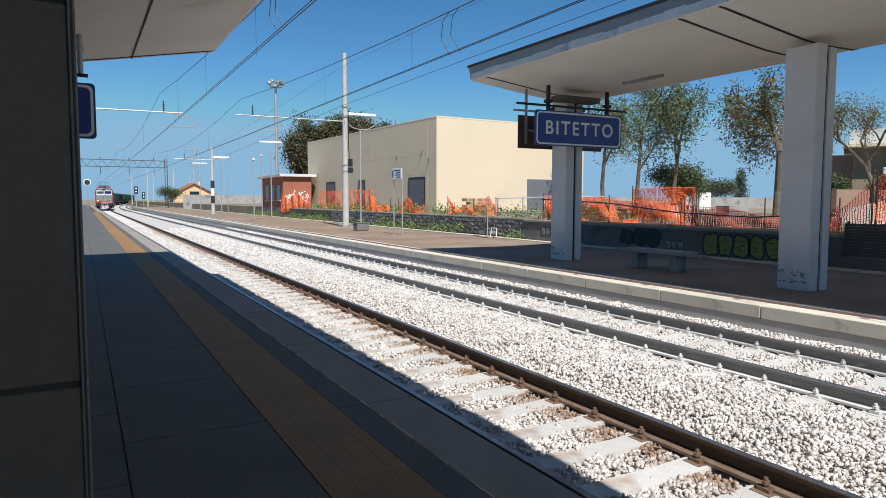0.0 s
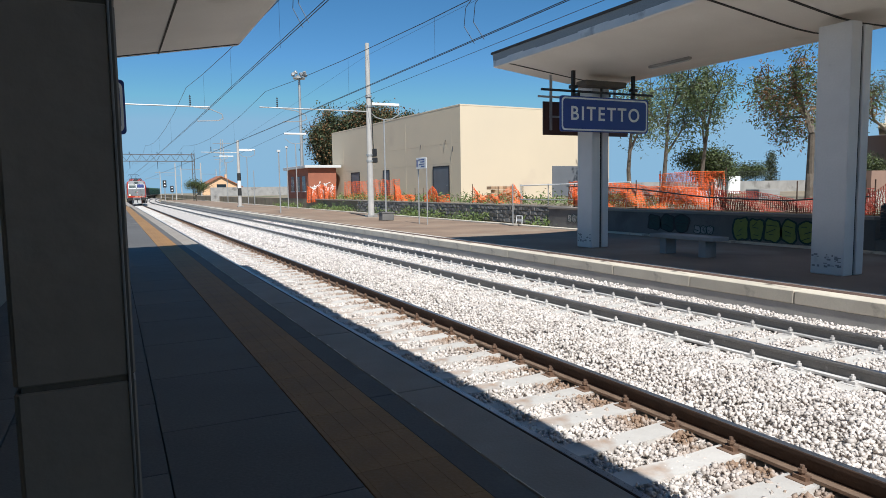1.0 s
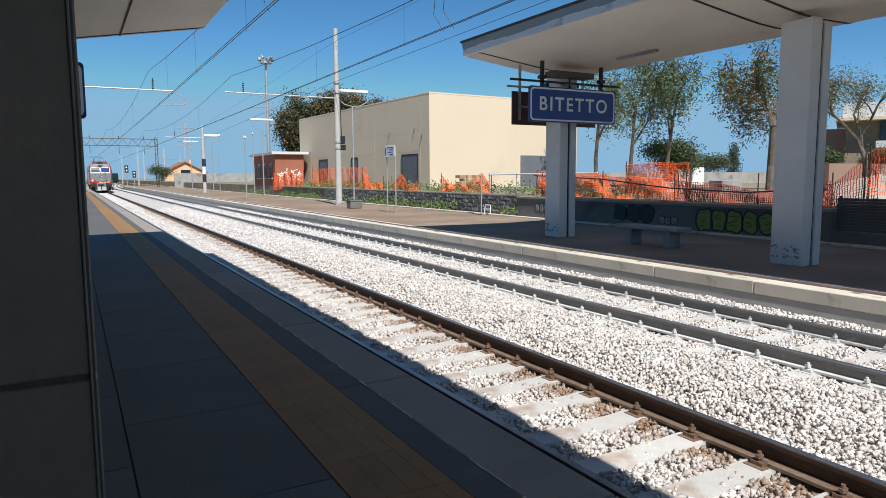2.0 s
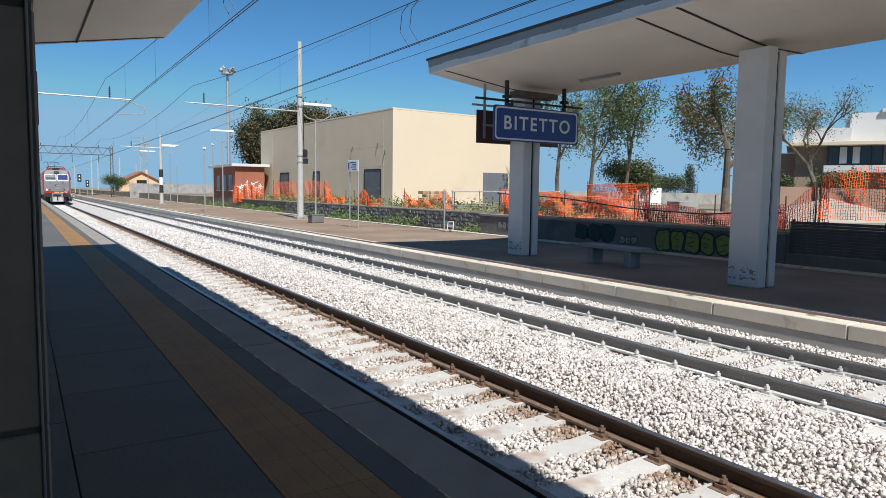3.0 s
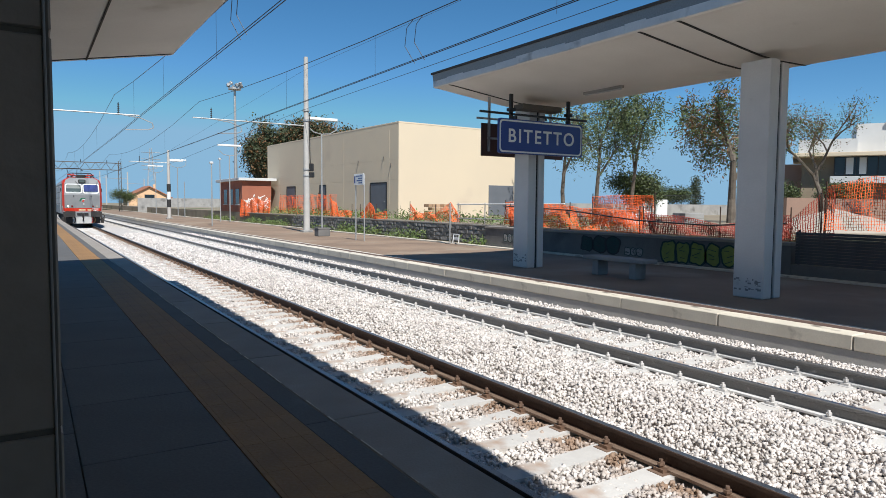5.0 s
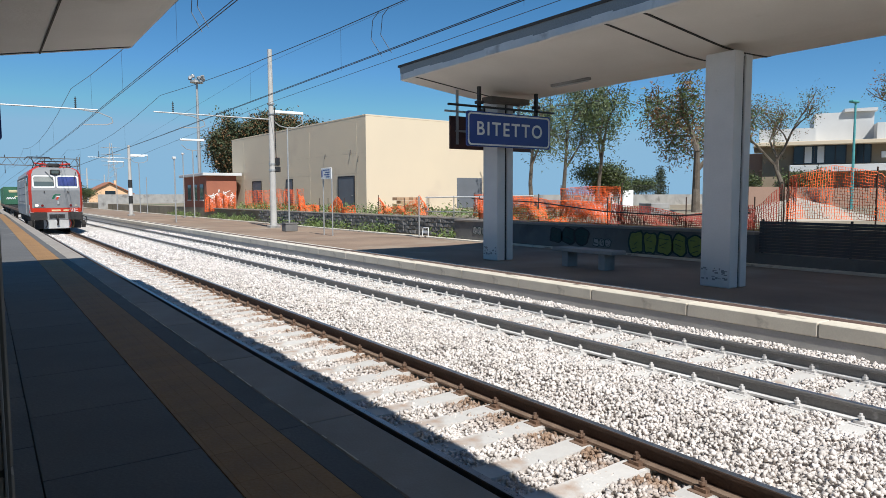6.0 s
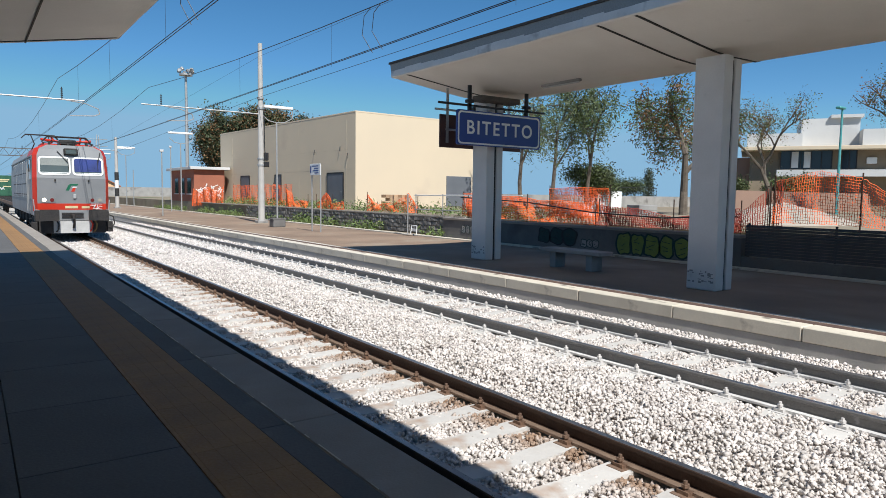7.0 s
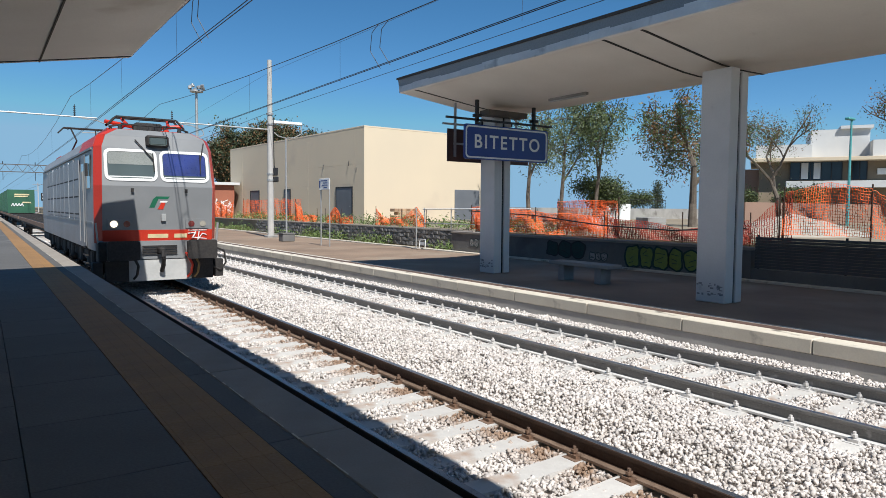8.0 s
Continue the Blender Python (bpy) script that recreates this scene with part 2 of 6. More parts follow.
M["brown_panel"] = material("brown_panel", (0.10, 0.045, 0.035), 0.6, second=(0.08, 0.038, 0.03), scale=2)
M["orange"] = material("orange_net", (0.95, 0.17, 0.03), 0.6, second=(0.9, 0.13, 0.025), scale=1, fine=9, amount=0.2, bump=0)
# Dark copy of the orange: dense net, with shade put into the colour.
M["shaded_net"] = material("shaded_dense_net", (0.26, 0.035, 0.025), 0.6, second=(0.4, 0.06, 0.03), scale=1, fine=9, amount=0.2, bump=0)
M["bark"] = material("bark", (0.10, 0.078, 0.058), 0.9, second=(0.17, 0.14, 0.11), scale=3, fine=20, bump=0.6)
M["leaf"] = material("leaf_green", (0.075, 0.110, 0.028), 0.6, second=(0.125, 0.145, 0.05), scale=0.8, fine=5, island=0.35, bump=0)
M["leaf_grey"] = material("leaf_greygreen", (0.09, 0.12, 0.052), 0.6, second=(0.15, 0.175, 0.085), scale=0.8, fine=5, island=0.35, bump=0)
M["leaf_brown"] = material("leaf_brown", (0.160, 0.075, 0.030), 0.7, second=(0.220, 0.130, 0.050), scale=0.8, fine=5, island=0.35, bump=0)
M["leaf_dark"] = material("leaf_dark", (0.045, 0.060, 0.025), 0.6, second=(0.070, 0.085, 0.035), scale=0.5, fine=5, island=0.35, bump=0)
M["weed"] = material("weed_green", (0.10, 0.16, 0.04), 0.6, second=(0.17, 0.2, 0.06), scale=1.5, fine=8, island=0.35, bump=0)
M["sand"] = material("sand_heap", (0.44, 0.38, 0.31), 0.95, second=(0.37, 0.31, 0.25), scale=2, fine=30, bump=0.4)
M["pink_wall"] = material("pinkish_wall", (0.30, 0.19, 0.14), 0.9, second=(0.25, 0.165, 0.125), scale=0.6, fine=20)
M["dark_glass"] = material("dark_glass", (0.02, 0.03, 0.04), 0.08, 0.0, scale=1, amount=0.1, bump=0)
M["turquoise"] = material("turquoise_paint", (0.12, 0.42, 0.42), 0.5, 0.2, scale=3)


def ballast_material():
    """Pale crushed limestone, each stone of its own tone, with rust round the far rail of the first track."""
    m = material("ballast_stone", (0.69, 0.64, 0.605), 0.9, second=(0.55, 0.495, 0.46), scale=3, fine=45, amount=0.45, bump=0.4, island=0.3)
    t = m.node_tree
    b = t.nodes["Principled BSDF"]
    src = b.inputs["Base Color"].links[0].from_socket
    co = t.nodes.new("ShaderNodeTexCoord")
    sep = t.nodes.new("ShaderNodeSeparateXYZ")
    t.links.new(co.outputs["Object"], sep.inputs[0])
    n = t.nodes.new("ShaderNodeTexNoise")
    n.inputs["Scale"].default_value, n.inputs["Detail"].default_value = 5.0, 4.0
    t.links.new(co.outputs["Object"], n.inputs["Vector"])
    d = t.nodes.new("ShaderNodeMath")
    d.operation = "SUBTRACT"
    d.inputs[1].default_value = 0.6
    t.links.new(sep.outputs["X"], d.inputs[0])
    a = t.nodes.new("ShaderNodeMath")
    a.operation = "ABSOLUTE"
    t.links.new(d.outputs[0], a.inputs[0])
    w = t.nodes.new("ShaderNodeMapRange")
    w.inputs["From Min"].default_value, w.inputs["From Max"].default_value = 0.12, 0.5
    w.inputs["To Min"].default_value, w.inputs["To Max"].default_value = 1.0, 0.0
    t.links.new(a.outputs[0], w.inputs["Value"])
    f = t.nodes.new("ShaderNodeMapRange")
    f.inputs["From Min"].default_value, f.inputs["From Max"].default_value = 0.30, 0.52
    t.links.new(n.outputs["Fac"], f.inputs["Value"])
    k = t.nodes.new("ShaderNodeMath")
    k.operation = "MULTIPLY"
    t.links.new(w.outputs["Result"], k.inputs[0])
    t.links.new(f.outputs["Result"], k.inputs[1])
    x = t.nodes.new("ShaderNodeMix")
    x.data_type = "RGBA"
    t.links.new(k.outputs[0], x.inputs["Factor"])
    t.links.new(src, x.inputs["A"])
    x.inputs["B"].default_value = (0.29, 0.195, 0.135, 1)
    t.links.new(x.outputs["Result"], b.inputs["Base Color"])
    return m


M["ballast"] = ballast_material()
M["ballast_bed"] = material("ballast_bed", (0.55, 0.5, 0.46), 0.95, second=(0.60, 0.57, 0.54), scale=6, fine=16, amount=0.7, bump=0.9)

# ---------------------------------------------------------------- ground, platforms, canopies
Z_RAIL = -0.55
Z_BALLAST = -0.71
Z_TWO = -0.24
Z_SITE = 0.58

part("ground", box(-400, 600, -300, 1500, -1.4, -0.9), M["soil"])
tagged(bpy.data.objects["ground"], "dry brown earth reaching to the horizon", "ground", kind="structure")
part("ballast_bed", run_line([(-1.6, -1.0), (5.5, -1.0), (5.5, -0.72), (5.2, -0.765), (2.75, -0.765), (2.35, -0.66), (1.65, -0.66), (1.25, -0.765), (-1.6, -0.765)]), M["ballast_bed"])
tagged(bpy.data.objects["ballast_bed"], "bed of pale crushed stone under two tracks", "track bed", kind="structure")

plat_a = part("platform_1", box(-9.5, -1.62, -25, 175, -1.1, -0.03), M["joint"])
tagged(plat_a, "grey paved station platform with a yellow tactile strip", "platform", kind="structure")
plat_b = part("platform_2", box(5.78, 11.5, -25, 150, -1.1, Z_TWO), M["asphalt"])
tagged(plat_b, "brown asphalt island platform with stone kerb", "platform", kind="structure")
site = part("site_ground", box(12.9, 420, -60, 400, -1.0, Z_SITE), M["soil"])
tagged(site, "raised bare building ground behind the platform", "ground", kind="structure")
verge = part("verge", box(11.74, 12.9, -25, 330, -1.0, Z_TWO - 0.04), M["soil"])
tagged(verge, "earth verge behind the platform", "verge", kind="structure")


def canopy(name, edge, z_nib, z_top, soffit, y0, y1, label, seams):
    """A concrete wing roof: a tall edge with nib, zinc band and felt, and a soffit that falls to a flat valley over the pillars."""
    s = 1 if soffit[-1][0] > edge else -1
    e = thing(name, 0, 0, 0, label, "canopy", kind="structure")
    top = [(x, z + 0.3) for x, z in soffit[1:]]
    prof = [(edge, z_top - 0.05), (edge, z_nib + 0.02), (edge + s * 0.03, z_nib)] + soffit + top[::-1]
    part("slab", extrude_y(bmesh.new(), prof, y0, y1), M["canopy"], e)
    rnd = random.Random(31)
    bm = bmesh.new()
    y = y0
    while y < y1:
        yn = min(y + rnd.uniform(0.35, 0.9), y1 + 0.003)
        h = 0.17 + rnd.uniform(-0.025, 0.03)
        quad_box(bm, edge - s * (0.012 + rnd.uniform(0, 0.006)), edge + s * 0.01, y, yn, z_nib + 0.012 + rnd.uniform(0, 0.012), z_nib + h)
        y = yn
    part("nib", bm, M["fascia"], e, "worn patchy concrete edge")
    g = [(edge - s * 0.005, z_nib + 0.14), (edge + s * 0.02, z_nib + 0.14), (edge + s * 0.02, z_top - 0.05), (edge - s * 0.035, z_top - 0.05)]
    part("gutter", extrude_y(bmesh.new(), g, y0 - 0.02, y1 + 0.02), M["gutter"], e, "grey zinc gutter")
    f = [(edge - s * 0.07, z_top - 0.05), (edge + s * 0.3, z_top - 0.05)] + [(x, z + 0.3) for x, z in soffit[1:]] + [(x, z + 0.34) for x, z in soffit[:0:-1]] + [(edge - s * 0.07, z_top)]
    part("roofing", extrude_y(bmesh.new(), f, y0 - 0.05, y1 + 0.05), M["black_felt"], e, "black roofing felt")
    for y in seams:
        g = [(edge + s * 0.02, z_nib - 0.006)] + [(x, z - 0.012) for x, z in soffit] + [(x, z + 0.03) for x, z in soffit[::-1]]
        part("seam", extrude_y(bmesh.new(), g, y - 0.025, y + 0.025), M["black_felt"], e, "black expansion joint")
    return e


canopy("canopy_2", 5.45, 4.45, 4.84, [(5.6, 4.445), (7.3, 4.23), (7.8, 4.175), (8.3, 4.15), (9.2, 4.165), (11.6, 4.85)], -22, 15.78, "white concrete wing canopy over the island platform", (15.1, 8.93, 8.1, 1.9, 1.1, -6))
canopy("canopy_1", -1.04, 4.43, 4.72, [(-1.2, 4.41), (-3.3, 4.03), (-4.6, 3.83), (-8.2, 4.5)], -22, 15.45, "white concrete wing canopy over the paved platform", (15.27, 9.0, 2.0, -5.0))
bm = bmesh.new()
quad_box(bm, -2.62, -2.595, -22, 15.4, 4.135, 4.20)
tagged(part("seam_strip", bm, M["joint"], bpy.data.objects["canopy_1"]), "dark lengthwise seam")


def pillar(y):
    e = thing("pillar", 7.5, y, Z_TWO, "white painted concrete canopy pillar with a dark downpipe channel", "pillar", "pillars of the island canopy")
    part("shaft", box(0, 0.27, 0, 0.60, 0, 4.28, 0.015), M["pillar"], e)
    part("rear_shaft", box(0.34, 0.55, 0, 0.60, 0, 4.24, 0.015), M["pillar"], e)
    part("channel", box(0.265, 0.345, 0.06, 0.54, 0, 4.25), M["black_felt"], e, "dark recessed channel")
    part("downpipe", rod(bmesh.new(), (0.305, 0.05, 0), (0.305, 0.05, 4.2), 0.03), M["dark_metal"], e, "dark metal downpipe")
    bm = bmesh.new()
    rnd = random.Random(int(y * 10))
    for i in range(26):
        u, w, hh = rnd.uniform(0.03, 0.55), rnd.uniform(0.02, 0.07), rnd.uniform(0.01, 0.04)
        z = rnd.uniform(0.12, 0.34)
        quad_box(bm, -0.004, 0.001, u, min(u + w, 0.58), z, z + hh)
    part("scrawl", bm, M["gutter"], e, "grey worn scrawl near the foot")
    return e


for y in (14.36, 7.71, 1.06, -5.6, -12.2):
    pillar(y)

# slim clad post close to the camera
col = thing("column", -3.578, 1.98, 0, "slim grey stone-clad platform post with dark joints", "column")
part("core", box(-0.177, -0.004, 0.006, 0.124, 0, 3.9), M["joint"], col)
for z in (-0.27, 0.385, 1.043, 1.70, 2.357, 3.014):
    z0, z1 = max(0.002, z), min(z + 0.647, 3.9)
    part("panel", box(-0.182, -0.012, 0, 0.02, z0, z1, 0.003), M["cladding"], col)
    part("side_panel", box(-0.012, 0.0, 0.008, 0.13, z0, z1, 0.003), M["cladding"], col)
    part("side_panel", box(-0.188, -0.178, 0.008, 0.13, z0, z1, 0.003), M["cladding"], col)
part("corner_trim", box(-0.0125, -0.008, -0.003, 0.006, 0, 3.9, 0.001), M["rail_grey"], col, "pale worn corner trim")
dp = thing("downpipe", -3.52, 13.0, 2.0, "grey vertical pipe under the canopy", "pipe")
part("tube", rod(bmesh.new(), (0, 0, 1.35), (0, 0, 2.03), 0.045, n=10), M["steel"], dp)
part("clamp", rod(bmesh.new(), (0, 0, 1.75), (0, 0, 1.8), 0.065, n=10), M["steel"], dp)

# Unseen wall with dark render, added to keep sky light off the platform.
M["station"] = material("side_wall_render", (0.3, 0.27, 0.22), 0.85, second=(0.25, 0.22, 0.18), scale=0.8)
light_block = part("station_wall", box(-9.5, -4.9, -25, 14.5, 0, 4.3), M["station"])
tagged(light_block, "unseen ochre wall added behind the platform to hold back sky light", "wall", kind="structure")
door_glass = part("glazed_door", box(-4.88, -4.84, 1.2, 2.9, 0.02, 2.2, 0.01), M["dark_glass"])
tagged(door_glass, "dark glazed door in the added platform wall", "door", kind="structure")


# ---------------------------------------------------------------- signs
def letters(text, size, mat, parent, y, cx, cz, name="lettering", stretch=1.0):
    cu = bpy.data.curves.new("lettering", "FONT")
    cu.body, cu.size, cu.extrude, cu.align_x, cu.align_y = text, size, 0.004, "CENTER", "CENTER"
    cu.space_character = 1.25
    cu.offset = 0.006 * size / 0.4
    tmp = new("lettering_curve", cu)
    me = bpy.data.meshes.new_from_object(tmp.evaluated_get(bpy.context.evaluated_depsgraph_get()))
    bpy.data.objects.remove(tmp)
    me.transform(Matrix.Translation((cx, y, cz)) @ Matrix.Rotation(radians(90), 4, "X") @ Matrix.Diagonal((stretch, 1, 1, 1)))
    me.materials.clear()
    me.materials.append(mat)
    ob = new(name, me)
    ob.parent = parent
    return ob


def name_sign(x, y, z, label, group, bar=(-1.9, 1.6)):
    e = thing("station_sign", x, y, z, label, "sign", group)
    w, h = 2.78, 0.86
    part("board", plate(bmesh.new(), rounded(w, h, 0.06), 0, 0.05), M["blue"], e)
    part("border", ring(bmesh.new(), rounded(w - 0.06, h - 0.06, 0.10), rounded(w - 0.14, h - 0.14, 0.08), -0.004, 0.002), M["white"], e, "white rounded border")
    letters("BITETTO", 0.47, M["white"], e, -0.002, 0, 0.0)
    bm = bmesh.new()
    for px in (-0.95, 0.95):
        quad_box(bm, px - 0.04, px + 0.04, 0.05, 0.12, h / 2 - 0.3, h / 2 + 0.62)
    quad_box(bm, bar[0], bar[1], 0.05, 0.10, h / 2 + 0.10, h / 2 + 0.15)
    part("hanger", bm, M["dark_metal"], e, "dark steel hanger")
    return e


name_sign(7.60, 13.95, 3.13, "blue station name sign with white letters hung under the canopy", "station signs")
back = thing("rear_sign", 7.85, 14.98, 3.12, "dark brown back of a second station sign", "sign", "station signs")
part("board", box(-1.42, 1.4, 0, 0.05, -0.42, 0.43, 0.01), M["brown_panel"], back)
bm = bmesh.new()
for px in (-1.2, 0.9):
    quad_box(bm, px - 0.035, px + 0.035, -0.03, 0.0, -0.3, 1.1)
quad_box(bm, -1.6, 1.6, -0.04, -0.005, 0.52, 0.57)
quad_box(bm, -1.25, -0.3, -0.03, -0.003, 0.02, 0.07)
part("hanger", bm, M["steel"], back, "grey steel hanger rails")
for i, px in enumerate((-0.4, -0.1, 0.25, 0.5)):
    part("clamp", box(px, px + 0.18, -0.12, 0.06, 0.55 + 0.02 * i, 0.68), M["dark_metal"], back)
s2 = name_sign(-4.72, 12.6, 2.74, "blue station name sign hung under the paved platform's canopy", "station signs", (-1.3, 1.3))

for px in (-0.95, 0.95):
    part("bracket", box(px - 0.09, px + 0.09, 0.0, 0.16, 0.62, 0.70, 0.01), M["dark_metal"], bpy.data.objects["station_sign"], "dark clamp on the hanger")
part("cable_tray", box(-0.55, 0.75, 0.1, 0.5, 0.72, 0.86, 0.015), M["old_steel"], bpy.data.objects["station_sign"], "dark grey cable tray above the board")

# strip light under the island canopy
lamp = thing("strip_light", 7.95, 12.2, 4.13, "unlit white fluorescent strip light under the canopy", "light")
part("body", box(-0.05, 0.05, -0.62, 0.62, -0.02, 0.06, 0.01), M["concrete"], lamp)
part("tube", rod(bmesh.new(), (0, -0.58, -0.035), (0, 0.58, -0.035), 0.018), M["plaster"], lamp)

# ---------------------------------------------------------------- bench and wall behind it
bench = thing("bench", 8.1, 11.72, Z_TWO, "pale concrete slab bench on two block legs", "bench")
part("seat", box(-0.24, 0.24, -0.95, 0.95, 0.37, 0.46, 0.012), M["concrete"], bench)
for yy in (-0.58, 0.58):
    part("leg", box(-0.17, 0.17, yy - 0.1, yy + 0.1, 0, 0.37, 0.01), M["concrete"], bench)

gw = part("wall_east", box(11.75, 12.0, 9.7, 22.2, -0.9, 0.5), M["old_wall"])
tagged(gw, "grey concrete retaining wall with sprayed lettering", "wall", kind="structure")
cap = part("wall_cap", box(11.71, 12.04, 9.7, 22.2, 0.5, 0.58, 0.01), M["coping"])
tagged(cap, "pale concrete cap along the retaining wall", "wall cap", kind="structure")
lw = part("wall_south", box(11.75, 12.0, -20, 9.69, -0.9, 0.06), M["old_wall"])
tagged(lw, "low grey concrete wall under a slatted fence", "wall", kind="structure")

M["graf_dark"] = material("graffiti_dark", (0.012, 0.035, 0.03), 0.7, second=(0.02, 0.05, 0.045), scale=6)
M["graf_lime"] = material("graffiti_lime", (0.22, 0.27, 0.05), 0.7, second=(0.16, 0.2, 0.05), scale=6)


def graffiti(y0, y1, z0, z1, fill, line, label, seed):
    """Bulging sprayed shapes with dark outlines, unreadable."""
    rnd = random.Random(seed)
    e = thing("graffiti", 11.74, 0, 0, label, "graffiti")
    n = max(3, int((y1 - y0) / 0.46))
    for i in range(n):
        fb, lb = bmesh.new(), bmesh.new()
        c = y0 + (i + 0.5) * (y1 - y0) / n
        h = (z1 - z0) * rnd.uniform(0.78, 1.0)
        w = (y1 - y0) / n * rnd.uniform(0.95, 1.15)
        o = [(w * 0.5 * math.cos(a) * sq * (1 + 0.12 * math.sin(3 * a + 2 * i)), h * 0.5 * math.sin(a) * sq * (1 + 0.1 * math.cos(4 * a + i))) for a, sq in ((k * math.tau / 18, (abs(math.cos(k * math.tau / 18)) ** 4 + abs(math.sin(k * math.tau / 18)) ** 4) ** -0.25) for k in range(18))]
        inner = [(x * 0.8, z * 0.86) for x, z in o]
        fa = bmesh.new()
        plate(fa, inner, -0.001 - 0.0004 * i, 0.004)
        fa.transform(Matrix.Translation((0, c, (z0 + z1) / 2)) @ Matrix.Rotation(radians(90), 4, "Z"))
        la = bmesh.new()
        ring(la, o, inner, -0.002, 0.004)
        for q in range(3):
            z_ = (q - 1) * 0.24 * h
            pipe(la, [(rnd.uniform(-0.3, 0.0) * w, 0, z_ + rnd.uniform(-0.05, 0.05)), (rnd.uniform(0.05, 0.35) * w, 0, z_ + rnd.uniform(-0.08, 0.08))], 0.013, 4)
        la.transform(Matrix.Translation((0, c, (z0 + z1) / 2)) @ Matrix.Rotation(radians(90), 4, "Z"))
        for src, dst in ((fa, fb), (la, lb)):
            me = bpy.data.meshes.new("tmp")
            src.to_mesh(me)
            src.free()
            dst.from_mesh(me)
            bpy.data.meshes.remove(me)
        part("fill", fb, fill, e)
        part("outline", lb, line, e)


graffiti(11.1, 13.5, -0.2, 0.47, M["graf_lime"], M["graf_dark"], "lime green bubble graffiti outlined in black", 3)
graffiti(15.1, 16.8, -0.1, 0.49, M["graf_dark"], M["black_felt"], "black and dark green graffiti", 5)
graffiti(14.2, 14.9, -0.1, 0.2, M["concrete"], M["graf_dark"], "small black scribbled graffiti", 8)
graffiti(20.2, 21.0, 0.0, 0.35, M["concrete"], M["graf_dark"], "small black scribbled graffiti", 9)

# slatted screen on the low wall
scr = thing("slat_fence", 11.86, 0, 0, "dark grey horizontal slat fence on a low wall", "fence")
M["slat"] = material("slat_grey", (0.07, 0.075, 0.085), 0.55, 0.2, second=(0.055, 0.06, 0.068), scale=3)
slat = mesh_of(box(-0.012, 0.012, -14, 9.66, -0.032, 0.032, 0.004), "slat", M["slat"])
for i in range(11):
    piece("slat", slat, scr, pose(0, 0, 0.11 + 0.069 * i, 0, 20, 0))
for y in (9.6, 7.6, 5.6, 3.6, 1.6, -0.4):
    part("post", box(0.02, 0.06, y - 0.02, y + 0.02, 0.06, 0.88), M["dark_metal"], scr)

# ---------------------------------------------------------------- buildings
def beige_building():
    e = thing("beige_building", 17.32, 40.0, Z_SITE - 0.05, "windowless beige rendered building with grey steel doors", "building", rz=3.0)
    H = 6.3
    part("wall", box(0, 13.2, 0, 24.5, 0, H), M["beige"], e)
    bm = bmesh.new()
    for a in ((-0.012, 13.21, -0.012, 0.25), (-0.012, 0.25, 0.25, 24.51), (12.95, 13.21, 0.25, 24.51), (0.25, 12.95, 24.25, 24.51)):
        quad_box(bm, *a, H - 0.02, H + 0.08, 0.01)
    part("parapet", bm, M["beige"], e, "thin pale parapet coping")
    bm = bmesh.new()
    for y in (1.2, 8.2, 15.4, 21.5):
        quad_box(bm, -0.005, 0.0, y, y + 0.05, 0.1, H - 0.4)
    for z in (2.55, 3.9):
        quad_box(bm, -0.004, 0.0, 0.3, 24.2, z, z + 0.03)
    part("joint", bm, M["beige"], e, "shallow render joint")
    for y0, w in ((1.55, 2.2), (11.3, 1.1), (17.6, 1.9)):
        d = part("door", box(-0.035, 0.02, y0, y0 + w, 0.1, 2.32, 0.01), M["grey_door"], e, "grey steel door")
        part("frame", ring(bmesh.new(), [(y0 - 0.06, 0.1), (y0 - 0.06, 2.39), (y0 + w + 0.06, 2.39), (y0 + w + 0.06, 0.1)], [(y0, 0.1), (y0, 2.32), (y0 + w, 2.32), (y0 + w, 0.1)], 0, 0.05), M["dark_metal"], d).matrix_basis = Matrix.Translation((-0.01, 0, 0)) @ Matrix.Rotation(radians(90), 4, "Z")
        part("handle", rod(bmesh.new(), (-0.07, y0 + 0.15, 1.05), (-0.07, y0 + 0.3, 1.05), 0.015), M["steel"], d)
    part("door", box(7.7, 10.1, -0.035, 0.02, 0.1, 2.32, 0.01), M["grey_door"], e, "grey steel double door")
    for y, z in ((1.9, 3.8), (5.6, 3.7), (0.9, 3.3)):
        part("cable_tail", rod(bmesh.new(), (-0.1, y, z), (-0.02, y + 0.1, z + 0.35), 0.02), M["dark_metal"], e, "loose cable end")


beige_building()


def red_hut():
    e = thing("red_hut", 12.9, 62.0, 0.1, "small brick-red signal hut with white flat roof and graffiti", "hut", rz=0)
    part("wall", box(0, 2.7, 0, 8.0, 0, 3.35), M["brick_red"], e)
    part("roof", box(-0.4, 3.1, -0.4, 8.4, 3.35, 3.6, 0.02), M["plaster"], e, "flat white overhanging roof")
    for y in (1.0, 3.2, 5.4):
        w = part("window", box(-0.02, 0.05, y, y + 1.2, 1.2, 2.6), M["dark_glass"], e)
        part("sill", box(-0.08, 0.02, y - 0.1, y + 1.3, 1.1, 1.19), M["plaster"], w)
    rnd = random.Random(4)
    bm = bmesh.new()
    for i in range(30):
        x, z = rnd.uniform(0.1, 2.3), rnd.uniform(0.9, 1.9)
        pipe(bm, [(x, -0.012, z), (x + rnd.uniform(-0.2, 0.3), -0.012, z + rnd.uniform(-0.3, 0.4)), (x + rnd.uniform(0.0, 0.4), -0.012, z + rnd.uniform(-0.4, 0.3))], 0.035, 4)
    part("graffiti", bm, M["white"], e, "pale sprayed scribbles")


red_hut()


